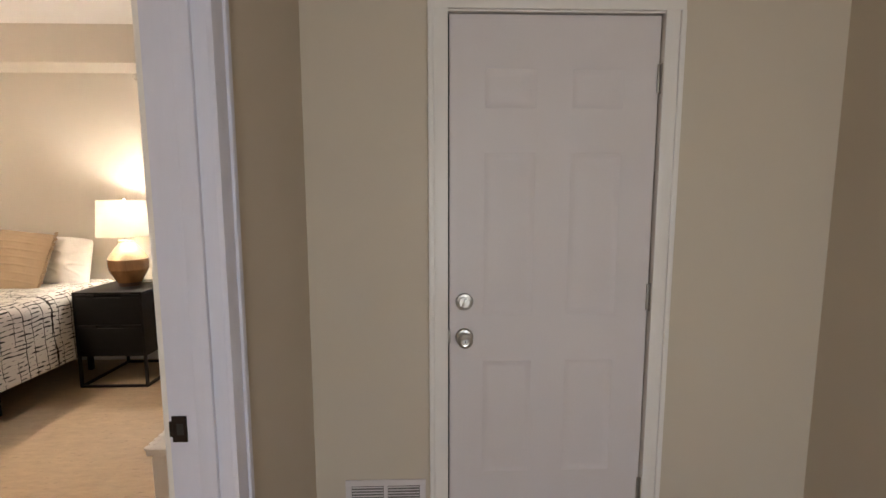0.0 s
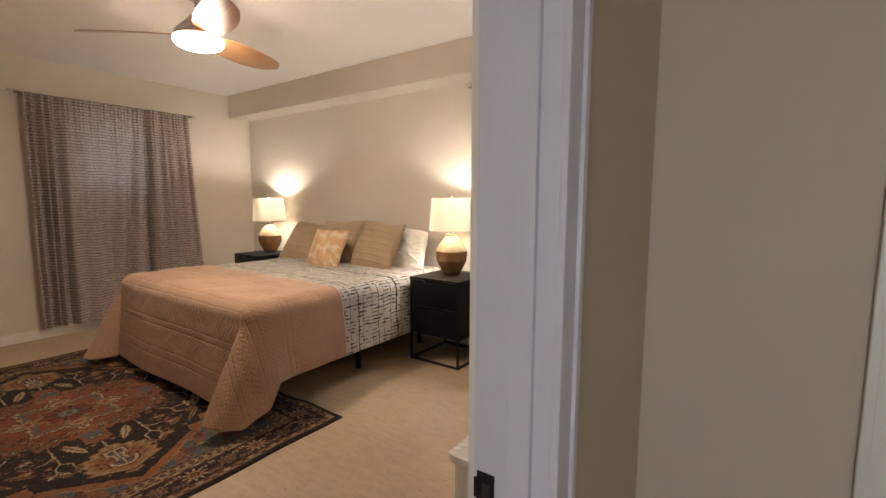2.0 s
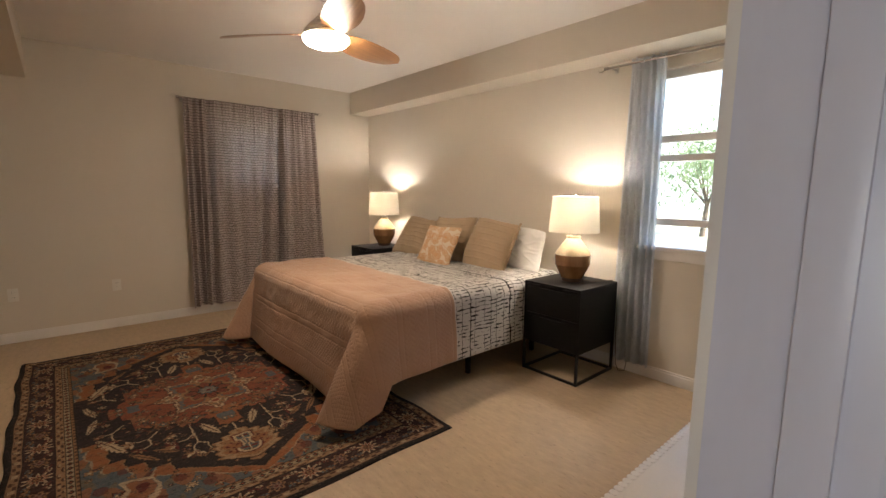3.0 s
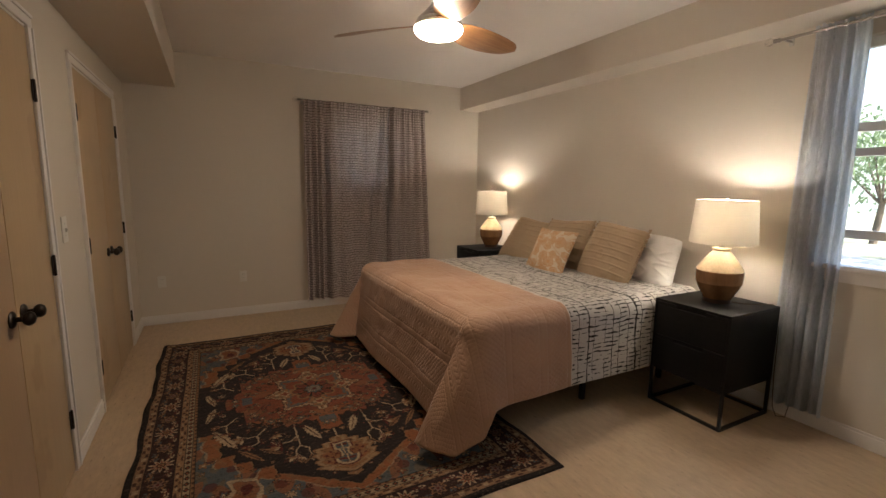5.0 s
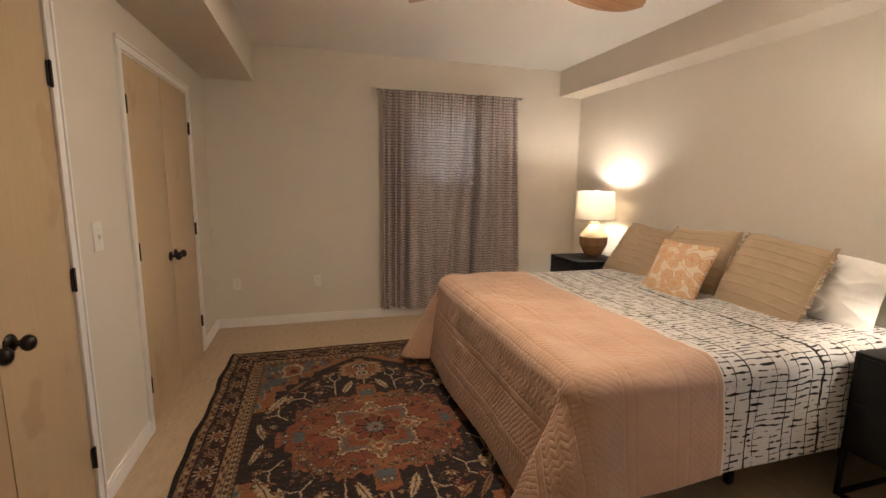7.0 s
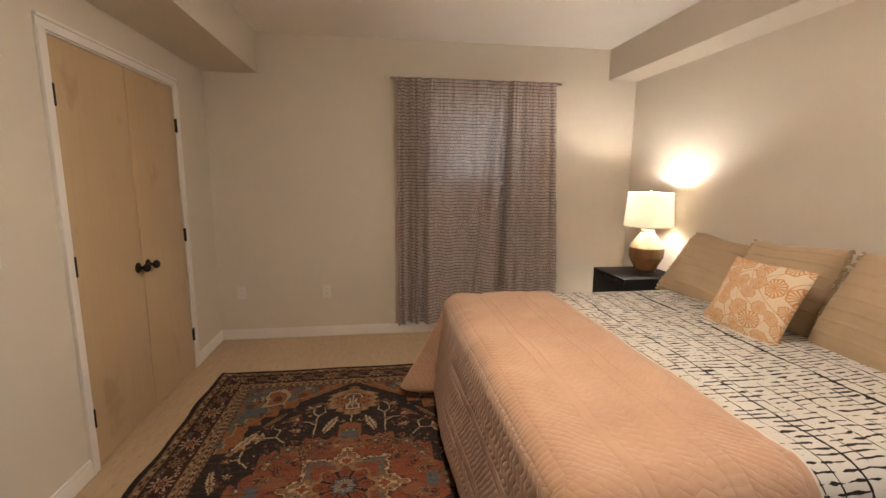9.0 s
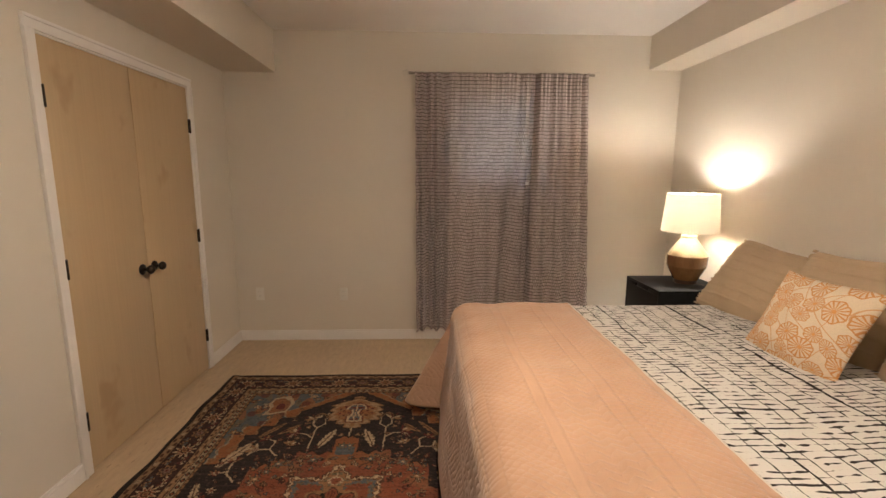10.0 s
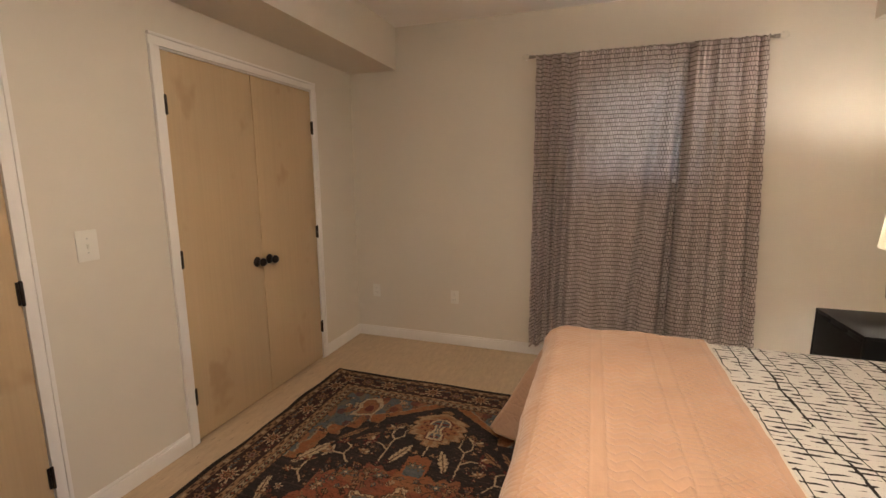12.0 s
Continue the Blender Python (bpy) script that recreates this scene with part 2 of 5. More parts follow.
def quilted():
    """Peach cotton quilted in bands across the bed: small diamonds, plain, zigzags, ribs, with a stitched line between bands."""
    m, nt, b = nodes_of("peach_quilted_cotton")
    uv = coords(nt, "UV")
    sep = nt.nodes.new("ShaderNodeSeparateXYZ")
    nt.links.new(uv, sep.inputs[0])
    soft = noise_at(nt, uv, 9, 2)
    drift = math_node(nt, "MULTIPLY", math_node(nt, "SUBTRACT", soft, 0.5), 0.012)
    u = math_node(nt, "ADD", sep.outputs[0], math_node(nt, "MULTIPLY", soft, 0.05))
    v = math_node(nt, "ADD", sep.outputs[1], drift)
    w = math_node(nt, "MULTIPLY", math_node(nt, "FRACT", math_node(nt, "DIVIDE", math_node(nt, "ADD", v, QUILT_SHIFT + 3 * QUILT), QUILT)), QUILT)

    def wave(value, step):
        return math_node(nt, "SINE", math_node(nt, "MULTIPLY", value, math.pi / step))

    def band(lo, hi):
        return math_node(nt, "MULTIPLY", math_node(nt, "GREATER_THAN", w, lo), math_node(nt, "LESS_THAN", w, hi))

    slope = math_node(nt, "MULTIPLY", w, 0.85)
    diamond = math_node(nt, "MULTIPLY", wave(math_node(nt, "ADD", u, slope), 0.031), wave(math_node(nt, "SUBTRACT", u, slope), 0.031))
    diamond = math_node(nt, "POWER", math_node(nt, "ABSOLUTE", diamond), 0.55)
    zig = math_node(nt, "ABSOLUTE", math_node(nt, "SUBTRACT", math_node(nt, "FRACT", math_node(nt, "DIVIDE", w, 0.065)), 0.5))
    chevron = math_node(nt, "POWER", math_node(nt, "ABSOLUTE", wave(math_node(nt, "ADD", u, math_node(nt, "MULTIPLY", zig, 0.05)), 0.036)), 0.6)
    rib = math_node(nt, "MULTIPLY", math_node(nt, "ABSOLUTE", wave(u, 0.024)), 0.55)
    s0, s1, s2, s3 = QUILT_SEAMS
    puff = math_node(nt, "ADD", math_node(nt, "MULTIPLY", diamond, band(s0, s1)), math_node(nt, "MULTIPLY", chevron, band(s2, s3)))
    puff = math_node(nt, "ADD", puff, math_node(nt, "MULTIPLY", rib, band(s3, QUILT)))
    puff = math_node(nt, "ADD", puff, math_node(nt, "MULTIPLY", band(s1, s2), 0.45))
    seam = math_node(nt, "ABSOLUTE", math_node(nt, "SUBTRACT", sep.outputs[1], 0.555))
    for q in (*QUILT_SEAMS, QUILT):
        seam = math_node(nt, "MINIMUM", seam, math_node(nt, "ABSOLUTE", math_node(nt, "SUBTRACT", w, q)))
    groove = ramp(nt, seam, 0.0005, 0.009)
    # Stitching line, with the seam groove's shade put into its darker colour.
    thread_shade = math_node(nt, "LESS_THAN", seam, 0.0017)
    fine = noise_at(nt, uv, 900, 2)
    broad = noise_at(nt, uv, 5, 4)
    crumple = noise_at(nt, uv, 38, 3, 0.6)
    k = ramp(nt, broad, 0.3, 0.7)
    col = mix_colour(nt, k, (0.420, 0.250, 0.160), (0.474, 0.289, 0.188))
    col = mix_colour(nt, math_node(nt, "MULTIPLY", thread_shade, 0.28), col, (0.30, 0.165, 0.10))
    col = mix_colour(nt, math_node(nt, "GREATER_THAN", math_node(nt, "ADD", sep.outputs[1], drift), 0.583), col, (0.58, 0.52, 0.45))
    nt.links.new(col, b.inputs["Base Color"])
    b.inputs["Roughness"].default_value = 0.78
    b.inputs["Sheen Weight"].default_value = 0.25
    h = math_node(nt, "ADD", math_node(nt, "MULTIPLY", puff, 0.42), math_node(nt, "ADD", math_node(nt, "MULTIPLY", fine, 0.05), math_node(nt, "MULTIPLY", broad, 0.5)))
    h = math_node(nt, "ADD", h, math_node(nt, "ADD", math_node(nt, "MULTIPLY", groove, 0.28), math_node(nt, "MULTIPLY", crumple, 0.45)))
    bump_from(nt, b, h, 0.75, 0.0075)
    return m


def vertex_painted(name, rough, fine=600.0, bump=0.4):
    m, nt, b = nodes_of(name)
    a = nt.nodes.new("ShaderNodeVertexColor")
    a.layer_name = "pattern"
    vec = coords(nt, "Object")
    f = noise_at(nt, vec, fine, 2)
    nt.links.new(a.outputs[0], b.inputs["Base Color"])
    b.inputs["Roughness"].default_value = min(rough, 0.95)
    b.inputs["Specular IOR Level"].default_value = 0.25
    bump_from(nt, b, f, bump, 0.003)
    return m


def shade_cloth():
    m, nt, b = nodes_of("lampshade_linen")
    weave = noise_at(nt, coords(nt, "Object", (1, 1, 3)), 140, 3)
    col = mix_colour(nt, weave, (0.80, 0.74, 0.64), (0.9, 0.86, 0.78))
    nt.links.new(col, b.inputs["Base Color"])
    b.inputs["Roughness"].default_value = 0.9
    tr = nt.nodes.new("ShaderNodeBsdfTranslucent")
    nt.links.new(col, tr.inputs[0])
    mx = nt.nodes.new("ShaderNodeMixShader")
    mx.inputs[0].default_value = 0.22
    nt.links.new(b.outputs[0], mx.inputs[1])
    nt.links.new(tr.outputs[0], mx.inputs[2])
    nt.links.new(mx.outputs[0], nt.nodes["Material Output"].inputs[0])
    return m


def leaf_cover(name, a, b_col):
    m, nt, b = nodes_of(name)
    g = nt.nodes.new("ShaderNodeNewGeometry")
    nt.links.new(mix_colour(nt, g.outputs["Random Per Island"], a, b_col), b.inputs["Base Color"])
    b.inputs["Roughness"].default_value = 0.6
    tr = nt.nodes.new("ShaderNodeBsdfTranslucent")
    nt.links.new(b.inputs["Base Color"].links[0].from_socket, tr.inputs[0])
    mx = nt.nodes.new("ShaderNodeMixShader")
    mx.inputs[0].default_value = 0.55
    nt.links.new(b.outputs[0], mx.inputs[1])
    nt.links.new(tr.outputs[0], mx.inputs[2])
    nt.links.new(mx.outputs[0], nt.nodes["Material Output"].inputs[0])
    return m


def ceramic(name, colour, rough):
    m = plain(name, colour, rough, 0, 0.26, 14, 150, 0.25, 0.0012, (1, 1, 0.07))
    m.node_tree.nodes["Principled BSDF"].inputs["Coat Weight"].default_value = 0.5
    return m


WALL = plain("greige_wall_paint", (0.648, 0.588, 0.506), 0.62, 0, 0.025, 1.2, 260, 0.12, 0.0008)
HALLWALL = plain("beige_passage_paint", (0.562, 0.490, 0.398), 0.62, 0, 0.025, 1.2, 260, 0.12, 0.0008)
CEIL = plain("ceiling_paint", (0.84, 0.805, 0.765), 0.8, 0, 0.025, 1.5, 180, 0.2, 0.001)
TRIM = plain("white_trim_paint", (0.77, 0.735, 0.705), 0.38, 0, 0.03, 4, 90, 0.06, 0.0006, (1, 1, 0.2))
# White gloss with the cool daylight's bluish cast put into its colour.
JAMB_TINTED = plain("white_jamb_gloss_cool_tint", (0.66, 0.66, 0.765), 0.3, 0, 0.03, 4, 90, 0.06, 0.0006, (1, 1, 0.2))
DOORPAINT = plain("white_door_paint", (0.64, 0.59, 0.595), 0.5, 0, 0.025, 3, 120, 0.05, 0.0005)
FLOOR = floor_sheet()
VENEER = veneer("maple_veneer", (0.50, 0.365, 0.222))
# Same maple, with the near leaf's dimmer light put into the colour.
VENEER_SHADED = veneer("maple_veneer_shaded", (0.46, 0.315, 0.192))
BRONZE = plain("oil_rubbed_bronze", (0.035, 0.028, 0.024), 0.38, 0.85, 0.2, 20, 150, 0.08, 0.0004)
NICKEL = plain("brushed_nickel", (0.55, 0.53, 0.50), 0.28, 1.0, 0.06, 10, 200, 0.05, 0.0003, (1, 1, 8))
RODMETAL = plain("dark_nickel", (0.30, 0.27, 0.24), 0.35, 1.0, 0.1, 20, 200, 0.05, 0.0003)
STEEL = plain("satin_steel", (0.50, 0.49, 0.47), 0.32, 1.0, 0.08, 20, 200, 0.05, 0.0003)
HINGE_GREY = plain("worn_steel_hinge", (0.30, 0.28, 0.26), 0.45, 0.8, 0.12, 20, 120, 0.05, 0.0004)
BLACKWOOD = plain("black_stained_wood", (0.007, 0.0065, 0.0065), 0.5, 0, 0.45, 4, 60, 0.25, 0.0012, (0.25, 1, 1))
BLACKWOOD.node_tree.nodes["Principled BSDF"].inputs["Specular IOR Level"].default_value = 0.22
BLACKMETAL = plain("black_powder_coat", (0.012, 0.012, 0.013), 0.42, 0.3, 0.1, 10, 200, 0.1, 0.0004)
CORD = plain("brown_cord", (0.10, 0.075, 0.05), 0.5, 0, 0.05, 20, 200, 0.0)
DUCT = plain("shaded_sheet_metal", (0.16, 0.15, 0.14), 0.6, 0, 0.05, 6, 60, 0.0)
PLASTIC = plain("white_plastic", (0.72, 0.69, 0.63), 0.35, 0, 0.02, 6, 60, 0.0)
DARK = plain("dark_slot", (0.02, 0.02, 0.02), 0.6, 0, 0.05, 6, 60, 0.0)
PEACH = quilted()
SKETCH = sketch_cloth()
TAN = plain("tan_slub_cotton", (0.41, 0.302, 0.196), 0.9, 0, 0.1, 6, 380, 0.5, 0.002, (0.4, 1, 1))
WHITECLOTH = plain("white_cotton", (0.80, 0.78, 0.75), 0.88, 0, 0.03, 5, 300, 0.35, 0.002)
CURTAIN = thin_cloth("taupe_printed_cotton", printed_curtain, 0.25)
LINEN = thin_cloth("grey_sheer_linen", grey_linen, 0.66)
SHADE = shade_cloth()
GLAZE_BROWN = ceramic("brown_glaze", (0.25, 0.128, 0.056), 0.2)
GLAZE_CREAM = ceramic("cream_glaze", (0.50, 0.385, 0.225), 0.4)
GLAZE_DARK = ceramic("dark_glaze", (0.06, 0.028, 0.014), 0.3)
BLADE = blade_wood()
GLASS = glass_like("window_glass")
CRYSTAL = glass_like("finial_glass")
BULB = glowing("lit_bulb", WARM, BULB_LIGHT)
GLOBE = glowing("lit_opal_globe", (1.0, 0.825, 0.64), FAN_LIGHT)
RUGPILE = vertex_painted("rug_pile", 0.95, 500.0, 0.5)
FLORAL = vertex_painted("floral_cotton", 0.88, 700.0, 0.2)
# Lawn colour is paled to look washed out by outdoor daylight.
GRASS = plain("glare_paled_lawn", (0.27, 0.275, 0.19), 0.9, 0, 0.4, 0.6, 20, 0.5, 0.02)
BARK = plain("bark", (0.10, 0.075, 0.055), 0.9, 0, 0.3, 3, 30, 0.8, 0.02)
LEAF = leaf_cover("leaves", (0.12, 0.17, 0.08), (0.22, 0.28, 0.15))
CONCRETE = plain("pale_concrete", (0.46, 0.44, 0.41), 0.85, 0, 0.12, 0.8, 20, 0.3, 0.004)


# Mesh helpers
def box(bm, lo, hi, bevel=0.0):
    r = bmesh.ops.create_cube(bm, size=1.0)
    s, c = Vector(hi) - Vector(lo), (Vector(hi) + Vector(lo)) / 2
    for v in r["verts"]:
        v.co = Vector((v.co.x * s.x, v.co.y * s.y, v.co.z * s.z)) + c
    if bevel:
        edges = list({e for v in r["verts"] for e in v.link_edges})
        bmesh.ops.bevel(bm, geom=edges, offset=bevel, segments=2, affect="EDGES", profile=0.6)
    return bm


def boxes(*pairs, bevel=0.0):
    bm = bmesh.new()
    for lo, hi in pairs:
        box(bm, lo, hi, bevel)
    return bm


def turned(profile, steps=40, caps=True):
    """A solid of revolution round z from (radius, height) pairs."""
    bm = bmesh.new()
    rings = [[bm.verts.new((r * math.cos(2 * math.pi * i / steps), r * math.sin(2 * math.pi * i / steps), z)) for i in range(steps)] for r, z in profile]
    for a, b in zip(rings, rings[1:]):
        for i in range(steps):
            bm.faces.new((a[i], a[(i + 1) % steps], b[(i + 1) % steps], b[i]))
    if caps:
        bm.faces.new(rings[0][::-1])
        bm.faces.new(rings[-1])
    return bm


def moved(bm, m):
    bmesh.ops.transform(bm, matrix=m, verts=bm.verts)
    return bm


def smooth_edges(me, degrees=35):
    for p in me.polygons:
        p.use_smooth = True
    me.set_sharp_from_angle(angle=radians(degrees))


def mesh_from(name, bm, material, smooth=True):
    bmesh.ops.recalc_face_normals(bm, faces=bm.faces)
    me = bpy.data.meshes.new(name)
    bm.to_mesh(me)
    bm.free()
    me.materials.append(material)
    if smooth:
        smooth_edges(me)
    return me


def part(name, bm, material, parent, label="", at=None):
    ob = new(name, mesh_from(name, bm, material))
    ob.parent = parent
    if at is not None:
        ob.matrix_basis = at
    return tagged(ob, label)


def structure(name, bm, material, label, category="wall"):
    return tagged(new(name, mesh_from(name, bm, material)), label, category, kind="structure")


def thing(name, m, label, category, group=""):
    ob = new(name)
    ob.empty_display_size = 0.1
    ob.matrix_basis = m
    return tagged(ob, label, category, group)


def grid_mesh(name, nu, nv, place, material, cloth=None, colours=None):
    """A sheet of nu x nv cells; place(i, j) gives the point and cloth(i, j) its place on the cloth in metres."""
    pts = np.array([place(i, j) for j in range(nv + 1) for i in range(nu + 1)], float)
    idx = np.arange((nu + 1) * (nv + 1)).reshape(nv + 1, nu + 1)
    quads = np.stack([idx[:-1, :-1], idx[:-1, 1:], idx[1:, 1:], idx[1:, :-1]], -1).reshape(-1, 4)
    me = bpy.data.meshes.new(name)
    me.from_pydata(pts.tolist(), [], quads.tolist())
    if cloth:
        uv = np.array([cloth(i, j) for j in range(nv + 1) for i in range(nu + 1)], np.float32)
        me.uv_layers.new(name="cloth").data.foreach_set("uv", uv[quads.ravel()].ravel())
    if colours is not None:
        a = me.color_attributes.new("pattern", "FLOAT_COLOR", "POINT")
        a.data.foreach_set("color", np.c_[colours.reshape(-1, 3), np.ones(len(pts))].astype(np.float32).ravel())
    me.materials.append(material)
    for p in me.polygons:
        p.use_smooth = True
    return me


def soft_part(name, me, parent, label="", thick=0.0):
    ob = new(name, me)
    ob.parent = parent
    if thick:
        s = ob.modifiers.new("thickness", "SOLIDIFY")
        s.thickness, s.offset = thick, 0
    return tagged(ob, label)


# Setting: bedroom west of the passage; x to the east, y to the north
WX, EX, HX = -5.0, 0.25, 0.38
SY, NY = 0.73, 4.60
CEILZ, HALLZ = 2.66, 2.45
HN, HE, HS = 2.43, 2.32, -2.6
C1, C2, DH = (-2.485, -1.555), (-4.39, -3.17), 2.085
DY0, DY1, DZ = 0.93, 1.76, 2.07

structure("floor", boxes(((-5.3, -2.9, -0.12), (2.7, 4.8, 0))), FLOOR, "tan marbled linoleum floor", "floor")
structure("ceiling", boxes(((-5.15, 0.4, CEILZ), (0.30, 4.75, CEILZ + 0.12))), CEIL, "white painted bedroom ceiling", "ceiling")
structure("ceiling_passage", boxes(((0.30, -2.75, HALLZ), (2.55, 2.7, HALLZ + 0.3)), ((0.30, 2.7, 2.6), (0.4, 4.75, 2.75))), CEIL, "white painted passage ceiling", "ceiling")
structure("soffit_north", boxes(((WX, 4.32, 2.385), (EX, NY, CEILZ))), WALL, "boxed-in greige soffit above the bed wall", "soffit")
structure("soffit_south", boxes(((WX, SY, 2.327), (EX, 1.16, CEILZ))), WALL, "boxed-in greige soffit above the closets", "soffit")

W1 = (2.66, 3.46, 1.43, 2.20)
structure("wall_west", boxes(((-5.15, 0.4, 0), (WX, W1[0], CEILZ)), ((-5.15, W1[1], 0), (WX, 4.75, CEILZ)),
                             ((-5.15, W1[0], 0), (WX, W1[1], W1[2])), ((-5.15, W1[0], W1[3]), (WX, W1[1], CEILZ))), WALL, "greige painted wall with a small high window")
W2 = (-1.13, -0.06, 1.0, 2.27)
structure("wall_north", boxes(((WX, NY, 0), (W2[0], 4.75, CEILZ)), ((W2[1], NY, 0), (EX, 4.75, CEILZ)),
                              ((W2[0], NY, 0), (W2[1], 4.75, W2[2])), ((W2[0], NY, W2[3]), (W2[1], 4.75, CEILZ))), WALL, "greige painted wall behind the bed")
structure("wall_south", boxes(((WX, 0.6, 0), (C2[0] - 0.02, SY, CEILZ)), ((C2[1] + 0.02, 0.6, 0), (C1[0] - 0.02, SY, CEILZ)), ((C1[1] + 0.02, 0.6, 0), (EX, SY, CEILZ)),
                              ((C2[0] - 0.02, 0.6, DH + 0.02), (C2[1] + 0.02, SY, CEILZ)), ((C1[0] - 0.02, 0.6, DH + 0.02), (C1[1] + 0.02, SY, CEILZ)),
                              ((WX, 0.4, 0), (EX, 0.6, CEILZ))), WALL, "greige painted wall with two closets")
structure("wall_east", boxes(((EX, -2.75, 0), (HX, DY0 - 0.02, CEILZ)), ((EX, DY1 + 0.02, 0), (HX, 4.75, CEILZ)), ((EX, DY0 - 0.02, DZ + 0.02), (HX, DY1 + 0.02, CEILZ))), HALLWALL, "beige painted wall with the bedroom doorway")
ED = (0.890, 1.652, 2.022)
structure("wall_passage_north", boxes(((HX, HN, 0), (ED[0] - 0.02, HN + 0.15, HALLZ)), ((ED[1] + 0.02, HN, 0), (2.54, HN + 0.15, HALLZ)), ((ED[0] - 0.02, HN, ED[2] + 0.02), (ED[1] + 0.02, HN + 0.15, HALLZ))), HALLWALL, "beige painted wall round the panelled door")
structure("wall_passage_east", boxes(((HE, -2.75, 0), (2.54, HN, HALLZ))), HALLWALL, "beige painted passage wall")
# Unseen opening, added to hold the passage fill light.
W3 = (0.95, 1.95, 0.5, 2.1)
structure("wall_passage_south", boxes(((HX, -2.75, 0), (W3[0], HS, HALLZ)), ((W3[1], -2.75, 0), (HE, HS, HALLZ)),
                                      ((W3[0], -2.75, 0), (W3[1], HS, W3[2])), ((W3[0], -2.75, W3[3]), (W3[1], HS, HALLZ))), HALLWALL, "unseen beige painted wall with an added tall window")


# Trim
def casing_u(name, axis, lo, hi, top, plane, side, width, label, foot=0.0, paint=TRIM):
    """Casing round an opening: two legs and a head, each with a bead and a back band. axis: the wall runs along it."""
    root = tagged(new(name), label, "door casing", kind="structure")
    s = side

    def board(pname, a, b, z0, z1, outer):
        bm = bmesh.new()

        def slab(a0, a1, zz0, zz1, depth, bev=0.002):
            p, q = sorted((plane, plane + s * depth))
            lo3, hi3 = ((a0, p, zz0), (a1, q, zz1)) if axis == "x" else ((p, a0, zz0), (q, a1, zz1))
            box(bm, lo3, hi3, bev)

        if outer == 0:
            slab(a, b, z0, z1 - width * 0.28, 0.013)
            slab(a, b, z1 - width * 0.28, z1, 0.019, 0.003)
        elif outer < 0:
            slab(a, a + width * 0.28, z0, z1, 0.019, 0.003)
            slab(a + width * 0.28, b, z0, z1, 0.013)
        else:
            slab(b - width * 0.28, b, z0, z1, 0.019, 0.003)
            slab(a, b - width * 0.28, z0, z1, 0.013)
        part(pname, bm, paint, root)

    board("casing_leg", lo - width, lo, foot, top, -1)
    board("casing_leg", hi, hi + width, foot, top, 1)
    board("casing_head", lo - width, hi + width, top, top + width, 0)
    return root


casing_u("trim_closet_1", "x", C1[0], C1[1], DH + 0.008, SY, 1, 0.056, "white painted closet casing")
casing_u("trim_closet_2", "x", C2[0], C2[1], DH + 0.008, SY, 1, 0.056, "white painted closet casing")
casing_u("trim_panelled_door", "x", ED[0], ED[1], ED[2] + 0.006, HN, -1, 0.07, "white painted door casing")
casing_u("trim_doorway_passage", "y", DY0, DY1, DZ, HX, 1, 0.07, "white painted doorway casing", 0.0, JAMB_TINTED)
casing_u("trim_doorway_bedroom", "y", DY0, DY1, DZ, EX, -1, 0.055, "white painted doorway casing")

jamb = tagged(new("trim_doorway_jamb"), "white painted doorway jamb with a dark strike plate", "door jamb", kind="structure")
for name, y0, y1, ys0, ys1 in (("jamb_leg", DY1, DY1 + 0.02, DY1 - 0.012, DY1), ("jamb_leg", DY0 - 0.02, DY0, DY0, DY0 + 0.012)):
    part(name, boxes(((EX - 0.001, y0, 0), (HX + 0.001, y1, DZ)), bevel=0.0015), JAMB_TINTED, jamb)
    part("stop", boxes(((0.315, ys0, 0), (0.352, ys1, DZ)), bevel=0.002), JAMB_TINTED, jamb)
part("jamb_head", boxes(((EX, DY0, DZ), (HX, DY1, DZ + 0.02))), JAMB_TINTED, jamb)
plate = boxes(((0.256, DY1 - 0.003, 0.845), (0.288, DY1 + 0.001, 0.905)), bevel=0.001)
box(plate, (0.2505, DY1 - 0.004, 0.858), (0.258, DY1 + 0.006, 0.893), 0.001)
part("strike_plate", plate, BRONZE, jamb, "dark bronze strike plate")
part("latch_hole", boxes(((0.267, DY1 - 0.0045, 0.862), (0.281, DY1 - 0.002, 0.888))), DARK, jamb)


def baseboard(name, axis, lo, hi, plane, side):
    bm = bmesh.new()
    for depth, z0, z1 in ((0.014, 0, 0.075), (0.009, 0.075, 0.092)):
        p, q = sorted((plane, plane + side * depth))
        box(bm, *(((lo, p, z0), (hi, q, z1)) if axis == "x" else ((p, lo, z0), (q, hi, z1))), 0.002)
    return structure(name, bm, TRIM, "white painted baseboard", "baseboard")


baseboard("baseboard_west", "y", SY, NY, WX, 1)
baseboard("baseboard_north", "x", WX + 0.014, EX, NY, -1)
baseboard("baseboard_south_1", "x", WX + 0.014, C2[0] - 0.056, SY, 1)
baseboard("baseboard_south_2", "x", C2[1] + 0.056, C1[0] - 0.056, SY, 1)
baseboard("baseboard_south_3", "x", C1[1] + 0.056, EX, SY, 1)
baseboard("baseboard_east", "y", DY1 + 0.055, NY - 0.014, EX, -1)


# Closet doors
def ball_knob(parent, m, label=""):
    bm = turned([(0.0095, 0.012), (0.0095, 0.024), (0.011, 0.032), (0.020, 0.037), (0.0265, 0.047), (0.0265, 0.055), (0.020, 0.065), (0.009, 0.070), (0.002, 0.0705)], 32)
    knob = part("knob", bm, BRONZE, parent, label, m)
    part("rosette", turned([(0.004, 0), (0.031, 0), (0.032, 0.004), (0.027, 0.010), (0.012, 0.0145), (0.004, 0.0145)], 32), BRONZE, knob)
    return knob


